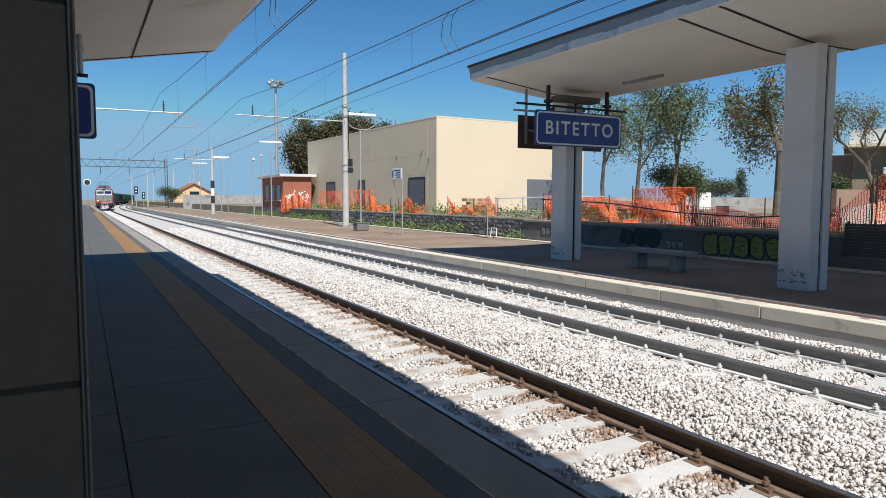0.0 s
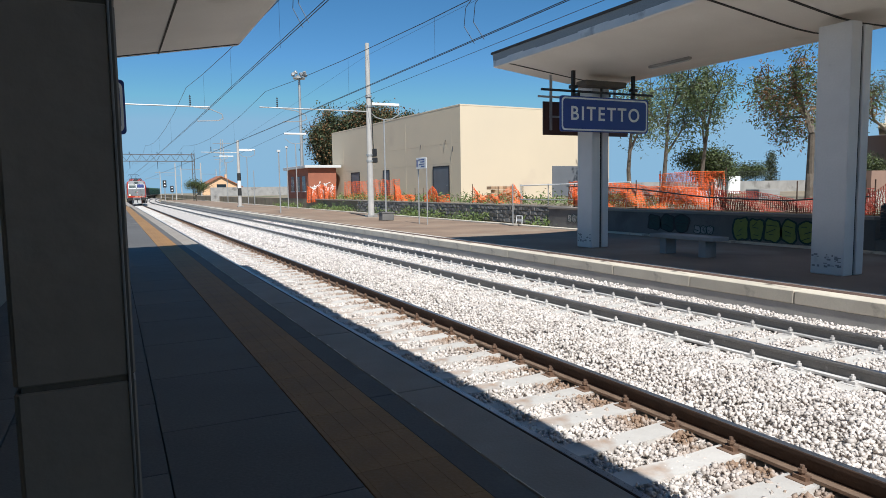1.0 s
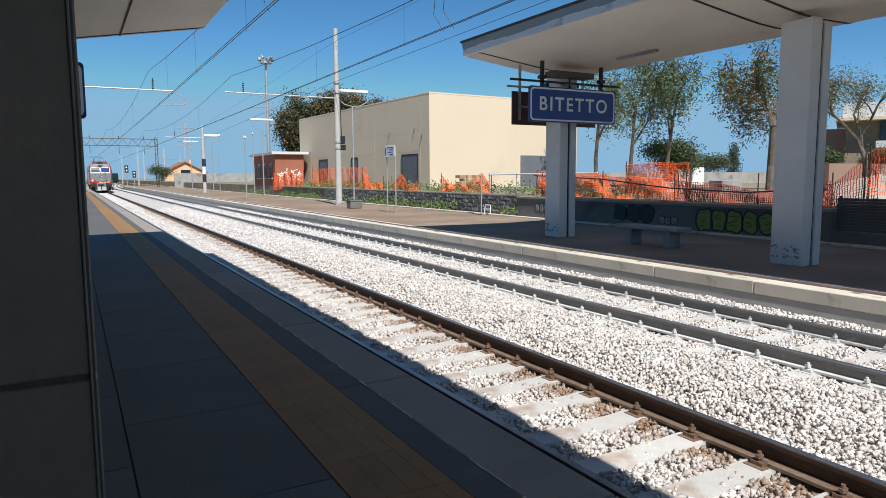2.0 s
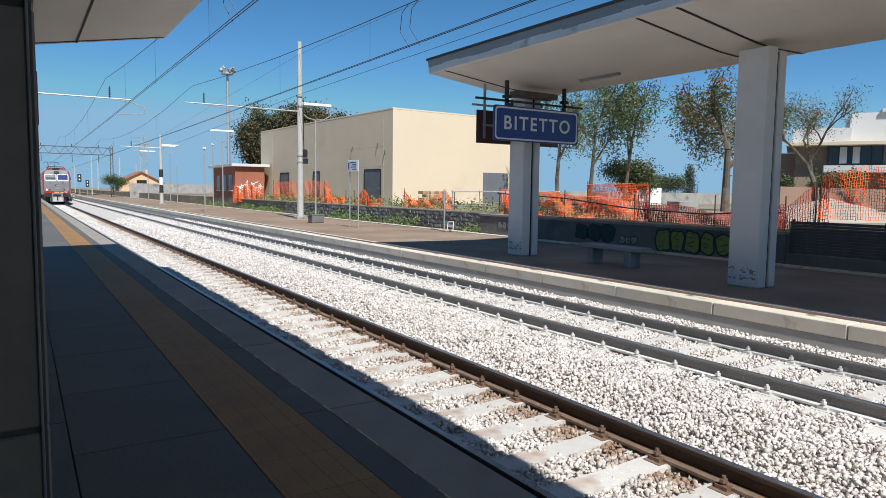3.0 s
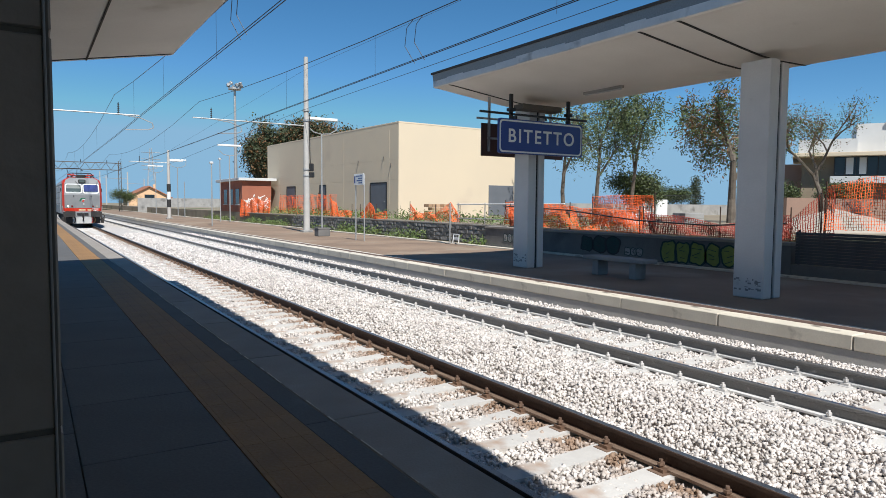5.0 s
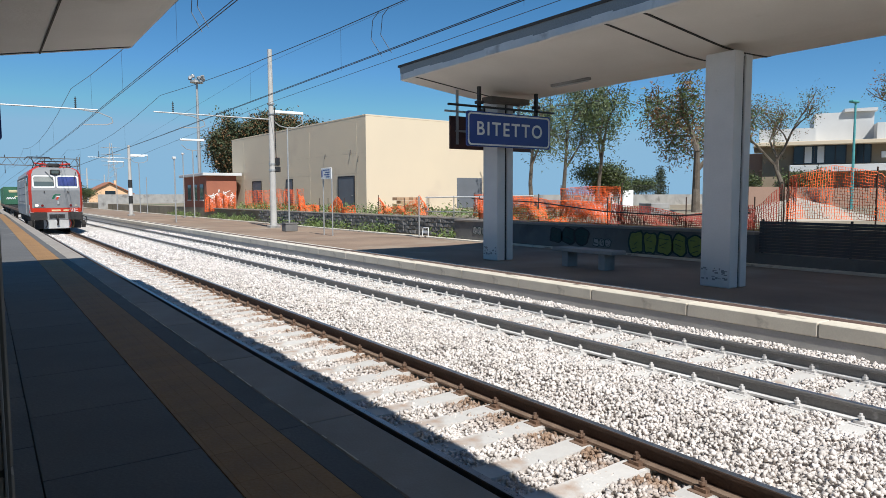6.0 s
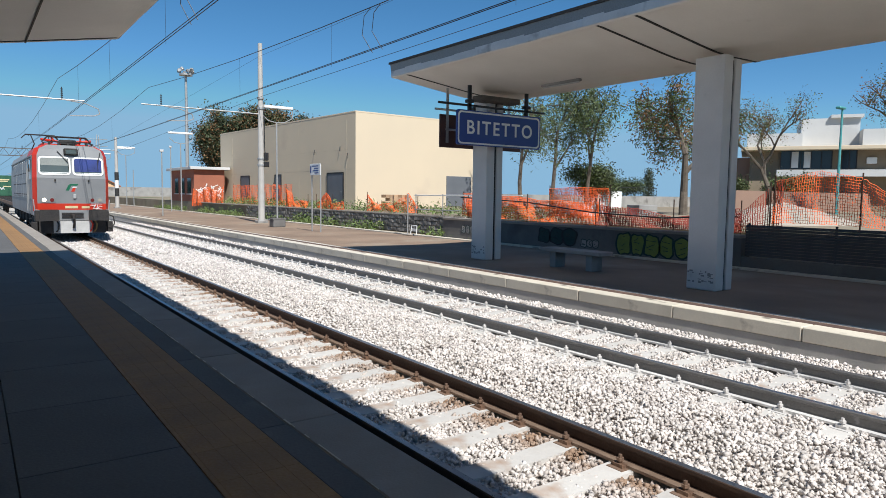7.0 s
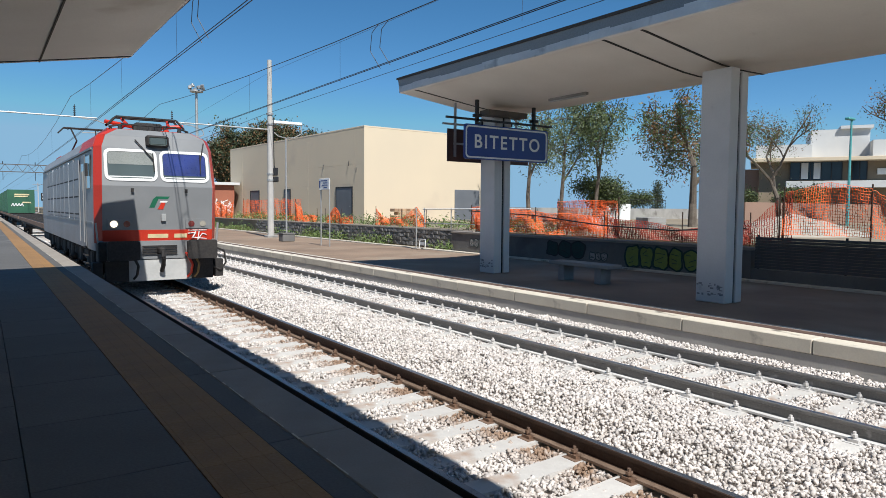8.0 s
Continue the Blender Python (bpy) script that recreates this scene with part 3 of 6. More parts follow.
def peach_house():
    e = thing("peach_house", 20.6, 172, 0.0, "small peach house with red tiled gable roof", "house")
    bm = bmesh.new()
    extrude_y(bm, [(-4.6, 0), (4.6, 0), (4.6, 2.6), (0, 5.0), (-4.6, 2.6)], 0, 9)
    part("wall", bm, M["peach"], e)
    for s in (-1, 1):
        bm = bmesh.new()
        extrude_y(bm, [(0, 5.05), (s * 5.2, 2.35), (s * 5.2, 2.6), (0, 5.3)], -0.5, 9.5)
        part("roof", bm, M["roof_tile"], e)
    part("window", box(-1.0, 1.2, -0.04, 0.1, 1.0, 3.2), M["dark_glass"], e)
    part("window", box(2.4, 3.4, -0.04, 0.1, 1.0, 2.2), M["dark_glass"], e)
    part("chimney", box(1.4, 2.0, 3, 3.6, 4.2, 5.7), M["peach"], e)


peach_house()
fw = part("wall_far", box(11.5, 60, 120, 120.3, -0.5, 2.1), M["concrete"])
tagged(fw, "long pale boundary wall far along the line", "wall", kind="structure")


M["brick_tan"] = material("brick_tan", (0.5, 0.33, 0.2), 0.9, second=(0.38, 0.24, 0.15), scale=4, piece_vary=0.2)
# Villa's lower storey: its shade is put into this darker ochre.
M["ochre"] = material("ochre_shade_render", (0.3, 0.24, 0.17), 0.9, second=(0.24, 0.19, 0.13), scale=0.7)


def villa():
    e = thing("villa", 50.3, 32.0, Z_SITE, "white modern villa with wide dark windows and roof terrace", "house", rz=-60)
    part("wall", box(0.3, 18, 0, 9, 0, 4.9), M["ochre"], e, "ochre lower wall with its shade put into the colour")
    part("slab", box(-0.4, 18.4, -1.3, 9, 4.9, 5.2, 0.02), M["beige"], e, "projecting cream roof slab")
    part("storey", box(4.1, 8.3, 1.2, 7, 5.2, 7.6), M["plaster"], e, "white upper storey block")
    part("parapet", box(0.0, 4.1, -0.6, 7, 5.2, 6.3), M["plaster"], e, "white terrace parapet")
    part("parapet", box(8.3, 13.0, -0.6, 7, 5.2, 6.5), M["plaster"], e, "white terrace parapet")
    part("upper_slab", box(6.2, 8.5, 0.9, 7, 7.6, 7.85), M["plaster"], e, "flat roof slab")
    part("balcony", box(2.3, 17, -1.2, 0.0, 2.75, 3.3, 0.02), M["plaster"], e, "white balcony parapet")
    for x0, x1 in ((2.6, 6.3), (7.0, 8.0), (10.4, 14.0)):
        w = part("window", box(x0, x1, -0.3, 0.05, 3.4, 4.88), M["dark_glass"], e, "wide dark window band")
        n = max(2, int((x1 - x0) / 0.7))
        for i in range(n + 1):
            x = x0 + (x1 - x0) * i / n
            part("mullion", box(x - 0.03, x + 0.03, -0.36, -0.3, 3.4, 4.88), M["dark_metal"], w)
    for x0 in (3.4, 4.3):
        part("curtain", box(x0, x0 + 0.5, -0.33, -0.305, 3.5, 4.8), M["plaster"], e, "pale curtain panel")
    # Side wall's shade is put into the dark pinkish colour.
    part("side_room", box(-1.6, 0.3, 0.5, 6, 0, 4.4), M["pink_wall"], e, "pinkish ochre side wall with its shade put into the colour")
    part("chimney", box(10.6, 11.0, 1, 1.5, 6.5, 8.3), M["plaster"], e)
    part("air_unit", box(8.7, 9.4, -0.25, 0, 3.8, 4.3, 0.03), M["white"], e, "white air conditioner")


villa()
pw = part("wall_garden", box(35.5, 75, 24.0, 24.3, Z_SITE - 0.1, 2.0), M["pink_wall"])
tagged(pw, "pinkish garden wall beyond the building ground", "wall", kind="structure")
gw2 = part("wall_lane", box(24, 70, 42.0, 42.3, Z_SITE - 0.1, 1.6), M["concrete"])
tagged(gw2, "grey lane wall beyond the building ground", "wall", kind="structure")
gt = thing("white_gate", 36.5, 36.0, Z_SITE, "pair of white metal cabinets beside the lane", "cabinet")
for i in range(2):
    part("door", box(i * 1.5, i * 1.5 + 1.3, 0, 0.3, 0, 1.35, 0.03), M["white"], gt)

rl = thing("terrace_railing", 44.0, 42.15, 1.6, "thin dark railing on the lane wall", "railing")
part("top_rail", rod(bmesh.new(), (0, 0, 0.8), (8, 0, 0.8), 0.03), M["dark_metal"], rl)
for i in range(33):
    part("bar", rod(bmesh.new(), (0.25 * i, 0, -0.02), (0.25 * i, 0, 0.8), 0.015, n=5), M["dark_metal"], rl)
bs = thing("brick_stack", 18.6, 38.2, Z_SITE, "stack of tan hollow bricks beside the building", "bricks", rz=8)
rnd = random.Random(17)
for i in range(6):
    for j in range(4):
        if rnd.random() < 0.88:
            part("brick", box(0.34 * i, 0.34 * i + 0.32, 0, 0.5, 0.22 * j, 0.22 * j + 0.2, 0.008), M["brick_tan"], bs)
cr = thing("slatted_crate", 23.6, 36.5, Z_SITE, "pale slatted site crate behind the wall", "crate")
part("base", box(0, 2.4, 0, 0.9, 0.05, 0.15), M["steel"], cr)
for i in range(13):
    part("slat", box(0.2 * i, 0.2 * i + 0.08, 0, 0.03, 0, 0.85), M["plaster"], cr)
part("top_rail", box(0, 2.48, -0.02, 0.05, 0.8, 0.88), M["plaster"], cr)


# ---------------------------------------------------------------- masts, wires, poles
def tube_mast(x, y, h, band, label, group):
    e = thing("catenary_mast", x, y, Z_TWO, label, "mast", group)
    part("pole", rod(bmesh.new(), (0, 0, 0), (0, 0, h), 0.19, 0.12, 14), M["mast"], e, smooth=False)
    part("foot", box(-0.3, 0.3, -0.3, 0.3, -0.02, 0.12, 0.02), M["concrete"], e)
    if band:
        for i in range(3):
            part("band", rod(bmesh.new(), (0, 0, 1.18 + 0.77 * i), (0, 0, 1.95 + 0.77 * i), 0.195, 0.19, 14), M["white" if i % 2 else "black_felt"], e)
    return e


def bracket_arm(e, x0, x1, z, y=0.0):
    """Tube arm reaching from x0 at the mast to x1, with insulator, drop loop and steady arm."""
    s = 1 if x1 < x0 else -1
    part("arm", rod(bmesh.new(), (x0, y, z), (x1, y, z + 0.02), 0.038, 0.032, 8), M["steel"], e, "galvanised tube arm")
    bm = bmesh.new()
    xi = x1 + s * 0.95
    o = 1
    for i in range(5):
        rod(bm, (xi, y, z + 0.08 + 0.1 * i), (xi, y, z + 0.13 + 0.1 * i), 0.055, 0.04, 8)
    rod(bm, (xi, y, z), (xi, y, z + 0.6), 0.018)
    part("insulator", bm, M["dark_metal"], e, "dark ribbed insulator")
    bm = bmesh.new()
    pts = [(xi + o * 0.15, y, z), (xi + o * 1.0, y, z - 0.1), (xi + o * 1.55, y, z - 0.32), (xi + o * 1.6, y, z - 0.55), (xi + o * 1.35, y, z - 0.66), (xi + o * 0.3, y, z - 0.72)]
    pipe(bm, pts, 0.026, 6)
    part("steady_arm", bm, M["steel"], e, "curved steady arm")


m1 = tube_mast(9.95, 37.4, 9.95, False, "tall grey tubular catenary mast on the island platform", "catenary masts")
bracket_arm(m1, 0.0, -6.2, 6.08)
for z in (6.9, 6.35, 3.55, 3.2):
    part("clamp", rod(bmesh.new(), (0, 0, z), (0, 0, z + 0.1), 0.2, 0.2, 12), M["steel"], m1)
bm = bmesh.new()
quad_box(bm, 0.1, 0.42, -0.2, 0.1, 3.15, 3.45, 0.03)
quad_box(bm, 0.12, 0.36, -0.26, 0.02, 3.5, 3.95, 0.03)
pipe(bm, [(0.2, -0.1, 3.9), (0.14, -0.2, 4.6), (0.16, -0.1, 6.8)], 0.025)
part("switch_box", bm, M["dark_metal"], m1, "dark switch box and cable")
tube_mast(8.3, 72.0, 6.85, True, "grey catenary mast with black and white bands", "catenary masts")
m3 = tube_mast(-5.6, 37.4, 9.95, False, "grey catenary mast beside the paved platform", "catenary masts")
bracket_arm(m3, 0.0, 6.8, 5.98)
m4 = bpy.data.objects["catenary_mast.001"]
bracket_arm(m4, 0, -3.6, 5.6)
part("tube_light", box(0.1, 1.4, -0.07, 0.07, 5.75, 5.88, 0.03), M["white"], m4, "white tube light")


def wires():
    def span(name, x, pts, r, label, sag=0.0):
        bm = bmesh.new()
        pipe(bm, pts, r, 5)
        tagged(part(name, bm, M["wire"]), label, "wire", "overhead wires")

    for x in (0.1, 4.1):
        for dx in (-0.03, 0.03):
            span("contact_wire", x, [(x + dx - 0.2, -30, 4.78), (x + dx - 0.1, 10, 4.74), (x + dx, 37.4, 4.68), (x + dx + 0.1, 85, 4.68), (x + dx, 130, 4.68), (x, 420, 4.68)], 0.009, "dark copper contact wire over the track")
        ys = [-30 + 67.4 * i / 10 for i in range(11)] + [37.4 + 46 * i / 6 for i in range(1, 7)] + [83.4 + 46 * i / 6 for i in range(1, 7)] + [420]

        def height(y):
            a, b = (-30, 37.4) if y <= 37.4 else (37.4, 83.4) if y <= 83.4 else (83.4, 129.4)
            u = min(1, (y - a) / (b - a))
            return 6.7 - (4.4 if a == -30 else 3.4) * u * (1 - u)

        span("catenary_wire", x, [(x, y, height(y)) for y in ys], 0.011, "thin dark sagging catenary wire")
        for y in (-9, 2, 9.5, 16.5, 23.5, 30.5, 48, 60, 72):
            span("dropper", x, [(x, y, 4.68), (x, y, height(y))], 0.0035, "thin dark vertical dropper wire")
        for y in (14.0, 14.45):
            z = height(y)
            span("jumper", x, [(x - 0.02, y, z), (x - 0.14, y + 0.1, z - 0.2), (x - 0.16, y + 0.15, 5.1), (x - 0.03, y - 0.1, 4.68)], 0.008, "dark looped jumper cable between wires")
    span("feeder_wire", 9.9, [(9.75, -30, 7.25), (9.75, 12, 6.86), (9.75, 37.4, 6.72), (8.3, 72, 5.2)], 0.01, "dark feeder wire between the masts")
    span("ground_wire", 9.9, [(9.9, -30, 9.6), (9.9, 10, 8.7), (9.9, 37.4, 9.0), (8.3, 72, 6.5)], 0.006, "thin dark earth wire between masts")


wires()


def gantry():
    e = thing("gantry", 0, 130, 0, "steel lattice gantry spanning the tracks", "gantry")
    for x in (-9.0, 10.0):
        p = bmesh.new()
        for dx in (-0.2, 0.2):
            for dy in (-0.2, 0.2):
                quad_box(p, x + dx - 0.04, x + dx + 0.04, dy - 0.04, dy + 0.04, -0.5, 8.5)
        for i in range(12):
            rod(p, (x - 0.2, -0.2, i * 0.75), (x + 0.2, -0.2, i * 0.75 + 0.7), 0.025, n=4)
        part("post", p, M["old_steel"], e)
    bm = bmesh.new()
    for z in (6.95, 8.15):
        for dy in (-0.3, 0.3):
            quad_box(bm, -9, 10.1, dy - 0.05, dy + 0.05, z - 0.05, z + 0.05)
    for i in range(12):
        x = -9 + i * 1.6
        rod(bm, (x, -0.3, 6.95), (x + 0.8, -0.3, 8.15), 0.035, n=4)
        rod(bm, (x + 0.8, -0.3, 8.15), (x + 1.6, -0.3, 6.95), 0.035, n=4)
    part("truss", bm, M["old_steel"], e)
    for x in (-0.5, 4, 8):
        part("insulator", rod(bmesh.new(), (x, 0, 6.95), (x, 0, 5.6), 0.04), M["dark_metal"], e)
        part("top_insulator", rod(bmesh.new(), (x, 0, 8.1), (x, 0, 8.6), 0.06), M["dark_metal"], e)


gantry()


def plain_pole(x, y, h, r, label, head=False):
    e = thing("pole", x, y, Z_TWO, label, "pole", "poles along the island platform")
    part("shaft", rod(bmesh.new(), (0, 0, 0), (0, 0, h), r, r * 0.8, 8), M["steel"], e)
    if head:
        part("head", box(-0.12, 0.12, -0.1, 0.1, h, h + 0.16, 0.02), M["plaster"], e)
    return e


plain_pole(7.4, 49.5, 4.4, 0.05, "thin grey steel pole at the platform's back edge", True)
plain_pole(10.6, 60.5, 5.4, 0.05, "thin grey steel pole at the platform's back edge", True)
plain_pole(11.3, 80.0, 4.0, 0.05, "thin grey steel pole at the platform's back edge")

# platform lamp beside the mast: slim pole with a curved bow and a long tube light
pl = thing("platform_lamp", 11.2, 38.2, Z_TWO, "slim platform lamp with a long white tube light", "lamp")
part("pole", rod(bmesh.new(), (0, 0, 0), (0, 0, 5.75), 0.055, 0.045, 8), M["steel"], pl)
bm = bmesh.new()
pipe(bm, [(0, 0, 5.75), (0.5, 0, 5.8), (0.95, 0, 6.05), (0.98, 0, 6.55)], 0.03)
pipe(bm, [(0, 0, 5.75), (-0.5, 0, 5.85), (-0.9, 0, 6.2)], 0.03)
part("bow", bm, M["steel"], pl, "curved bow bracket")
part("tube_light", box(-1.0, 1.0, -0.08, 0.08, 6.55, 6.72, 0.03), M["white"], pl, "white tube light")
for x, y in ((11.3, 60.0), (11.3, 84.0), (11.3, 100.0)):
    copy_thing(pl, pose(x, y, Z_TWO))

planter = thing("planter", 9.0, 32.6, Z_TWO, "dark square concrete planter box", "planter")
part("body", box(-0.32, 0.32, -0.28, 0.28, 0, 0.38, 0.03), M["dark_concrete"], planter)
part("rim", ring(bmesh.new(), rounded(0.68, 0.6, 0.02), rounded(0.54, 0.46, 0.02), 0, 0.05), M["dark_concrete"], planter).matrix_basis = pose(0, 0, 0.38, 90, 0, 0)

# notice board on two posts
nb = thing("notice_board", 9.0, 27.6, Z_TWO, "white platform notice on two grey posts", "sign")
for dy in (0.0, 0.9):
    part("post", rod(bmesh.new(), (0, dy, 0), (0, dy, 2.95), 0.03, n=8), M["steel"], nb)
part("board", box(-0.05, -0.02, -0.05, 1.0, 2.5, 3.0, 0.01), M["white"], nb)
bm = bmesh.new()
for i, (a, b) in enumerate(((0.12, 0.8), (0.12, 0.55), (0.12, 0.7), (0.12, 0.5))):
    quad_box(bm, -0.055, -0.049, a, b, 2.88 - 0.1 * i, 2.92 - 0.1 * i)
part("writing", bm, M["blue"], nb, "unreadable blue lines")
part("mark", box(-0.055, -0.049, 0.85, 0.96, 2.6, 2.9), M["blue"], nb)

# works barrier frame and pipe rail
wb = thing("barrier_frame", 11.35, 24.2, Z_TWO, "light steel works barrier post with a concrete foot", "barrier")
part("post", rod(bmesh.new(), (0, 0, 0.05), (0, 0, 1.72), 0.028, n=8), M["steel"], wb)
part("foot", box(-0.12, 0.3, -0.25, 0.25, 0, 0.06, 0.02), M["coping"], wb)
bm = bmesh.new()
pipe(bm, [(0.05, -0.15, 0.06), (0.1, -0.15, 0.42), (0.1, -0.55, 0.42), (0.05, -0.6, 0.06)], 0.018)
quad_box(bm, 0.08, 0.11, -0.55, -0.15, 0.2, 0.3)
part("stand", bm, M["white"], wb)
pr = thing("pipe_rail", 13.0, 19.0, Z_SITE, "white pipe guard rail on the stone wall", "railing")
part("rail", rod(bmesh.new(), (0, 0, 0.9), (0, 7.2, 0.85), 0.025), M["white"], pr)
part("rail", rod(bmesh.new(), (0, 0, 0.25), (0, 7.2, 0.22), 0.02), M["steel"], pr)
for yy in (0.2, 2.6, 5.0, 7.1):
    part("post", rod(bmesh.new(), (0, yy, -0.05), (0, yy, 0.92), 0.022), M["steel"], pr)

# floodlight tower
ft = thing("floodlight_tower", 16.0, 76.0, Z_SITE, "tall lattice floodlight tower with a ring of lamps", "light tower")
part("shaft", rod(bmesh.new(), (0, 0, 0), (0, 0, 13.4), 0.22, 0.12, 8), M["steel"], ft)
part("platform", rod(bmesh.new(), (0, 0, 13.3), (0, 0, 13.5), 0.7, 0.7, 12), M["steel"], ft)
for i in range(8):
    a = math.tau * i / 8
    bm = bmesh.new()
    quad_box(bm, -0.17, 0.17, -0.12, 0.12, -0.17, 0.17, 0.03)
    part("lamp", bm, M["steel" if i % 2 else "gutter"], ft).matrix_basis = pose(0.7 * math.cos(a), 0.7 * math.sin(a), 13.72 + 0.2 * (i % 2), 30, 0, math.degrees(a))

sl = thing("street_lamp", 40.4, 20.2, Z_SITE, "turquoise street lamp post beyond the garden wall", "lamp")
part("post", rod(bmesh.new(), (0, 0, 0), (0, 0, 6.5), 0.1, 0.06, 8), M["turquoise"], sl)
part("lantern", box(-0.6, 0.2, -0.15, 0.15, 6.45, 6.6, 0.04), M["turquoise"], sl)

# signals far along the line
def signal(x, y, h, label):
    e = thing("railway_signal", x, y, -0.5, label, "signal", "signals")
    part("post", rod(bmesh.new(), (0, 0, 0), (0, 0, h), 0.09), M["steel"], e)
    part("head", box(-0.35, 0.35, -0.12, 0.1, h - 1.5, h, 0.05), M["dark_metal"], e)
    for i in range(2):
        part("lens", rod(bmesh.new(), (0, -0.2, h - 0.4 - 0.65 * i), (0, -0.1, h - 0.4 - 0.65 * i), 0.16), M["white"], e)


signal(6.3, 150.0, 4.4, "black railway signal head on a post")
ds = thing("disc_signal", -2.75, 110.0, 0, "round black disc signal with white rim on a post", "signal", "signals")
part("post", rod(bmesh.new(), (0, 0, 0), (0, 0, 3.4), 0.07), M["steel"], ds)
part("rim", rod(bmesh.new(), (0, 0.02, 3.75), (0, 0.1, 3.75), 0.5, n=24), M["white"], ds, "white rim")
part("disc", rod(bmesh.new(), (0, -0.04, 3.75), (0, 0.03, 3.75), 0.38, n=24), M["black_felt"], ds, "black disc")
signal(8.8, 165.0, 3.4, "black railway signal head on a post")
for i, (x, y, h) in enumerate(((13.5, 150, 8), (10.5, 175, 9), (14, 200, 9), (-7, 190, 9), (11, 240, 9), (22, 190, 8))):
    e = thing("catenary_mast", x, y, -0.5, "distant grey catenary mast", "mast", "distant masts")
    part("pole", rod(bmesh.new(), (0, 0, 0), (0, 0, h), 0.16, 0.12, 6), M["mast"], e)
    part("arm", rod(bmesh.new(), (0, 0, 6.6), (-4.5, 0, 6.7), 0.05, n=5), M["steel"], e)
py = thing("pylon", 44, 330, 0, "distant lattice electricity pylon", "pylon")
bm = bmesh.new()
for a, b in ((-1, -1), (1, -1), (1, 1), (-1, 1)):
    rod(bm, (2.2 * a, 2.2 * b, 0), (0.3 * a, 0.3 * b, 26), 0.12, n=4)
for z in (18, 21, 24):
    rod(bm, (-4, 0, z), (4, 0, z), 0.12, n=4)
for i in range(10):
    w = 2.2 - 0.19 * i
    rod(bm, (-w, -w, 2.5 * i), (w, -w, 2.5 * i + 2.4), 0.07, n=4)
part("lattice", bm, M["steel"], py)


# ---------------------------------------------------------------- rails and sleepers
RAIL = [(-0.075, -0.16), (0.075, -0.16), (0.075, -0.148), (0.012, -0.125), (0.009, -0.045), (0.036, -0.034), (0.036, -0.006), (0.03, 0.0), (-0.03, 0.0), (-0.036, -0.006), (-0.036, -0.034), (-0.009, -0.045), (-0.012, -0.125), (-0.075, -0.148)]


def track(name, x, rusty, label):
    e = thing(name, x, 0, Z_RAIL, label, "railway track", "tracks", "structure")
    for s in (-1, 1):
        r = part("rail", run_line([(a + s * 0.7535, b) for a, b in RAIL]), M["rail" if rusty else "rail_grey"], e)
        part("running_top", run_line([(s * 0.7535 - 0.029, 0.0), (s * 0.7535 + 0.029, 0.0), (s * 0.7535 + 0.029, 0.003), (s * 0.7535 - 0.029, 0.003)]), M["rail_top"], r, "polished running surface")
        bm = bmesh.new()
        for d in (-1, 1):
            quad_box(bm, s * 0.7535 + d * 0.018, s * 0.7535 + d * 0.1, -25, 120, -0.156, -0.132)
        part("rail_foot", bm, M["foot_rust" if rusty else "foot_white"], r, "rusty rail foot" if rusty else "white-dusted rail foot")
    return e


track_a = track("track_1", 0.0, True, "rusty main track on pale crushed stone")
track_b = track("track_2", 4.0, False, "grey dusted track on pale crushed stone")


def sleepers(e, rusty):
    bm = bmesh.new()
    extrude_y(bm, [(-1.15, -0.4), (1.15, -0.4), (1.15, -0.19), (0.95, -0.16), (0.55, -0.16), (0.35, -0.17), (-0.35, -0.17), (-0.55, -0.16), (-0.95, -0.16), (-1.15, -0.19)], -0.12, 0.12)
    sl = mesh_of(bm, "sleeper", M["sleeper"])
    bm = bmesh.new()
    for s in (-1, 1):
        c = s * 0.7535
        quad_box(bm, c - 0.19, c + 0.19, -0.08, 0.08, -0.172, -0.154)
        for d in (-1, 1):
            quad_box(bm, c + d * 0.115 - 0.035, c + d * 0.115 + 0.035, -0.05, 0.05, -0.16, -0.125)
            rod(bm, (c + d * 0.115, 0, -0.13), (c + d * 0.115, 0, -0.055), 0.02, 0.016, 6)
            rod(bm, (c + d * 0.115, 0, -0.105), (c + d * 0.115, 0, -0.08), 0.032, 0.032, 6)
    fa = mesh_of(bm, "fastening", M["fastening_rust" if rusty else "fastening_white"])
    far_s = bmesh.new()
    y = -4.2
    while y < 130:
        if y < 55:
            o = piece("sleeper", sl, e, pose(0, y, 0))
            piece("fastening", fa, o, Matrix.Identity(4))
        else:
            quad_box(far_s, -1.15, 1.15, y - 0.12, y + 0.12, -0.3, -0.17)
        y += 0.6
    tagged(part("sleepers", far_s, M["sleeper"], e), kind="stuff")


sleepers(track_a, True)
sleepers(track_b, False)


# ---------------------------------------------------------------- train
M["loco_grey"] = material("loco_grey", (0.22, 0.225, 0.23), 0.45, 0.0, second=(0.19, 0.195, 0.2), scale=1.2, fine=25, amount=0.2, bump=0.03, stain=(0.2, 0.2, 0.2), stain_scale=1.5, stain_cut=0.6)
M["loco_side"] = material("loco_side_grey", (0.34, 0.34, 0.35), 0.5, 0.0, second=(0.28, 0.28, 0.285), scale=1.0, fine=25, amount=0.25, bump=0.04, stain=(0.3, 0.29, 0.28), stain_scale=1.2)
M["loco_red"] = material("loco_red", (0.58, 0.035, 0.012), 0.45, 0.0, second=(0.5, 0.03, 0.012), scale=1.5, fine=25, amount=0.2, bump=0.03)
M["under"] = material("underframe_black", (0.022, 0.02, 0.02), 0.75, 0.1, second=(0.04, 0.034, 0.03), scale=3, fine=20)
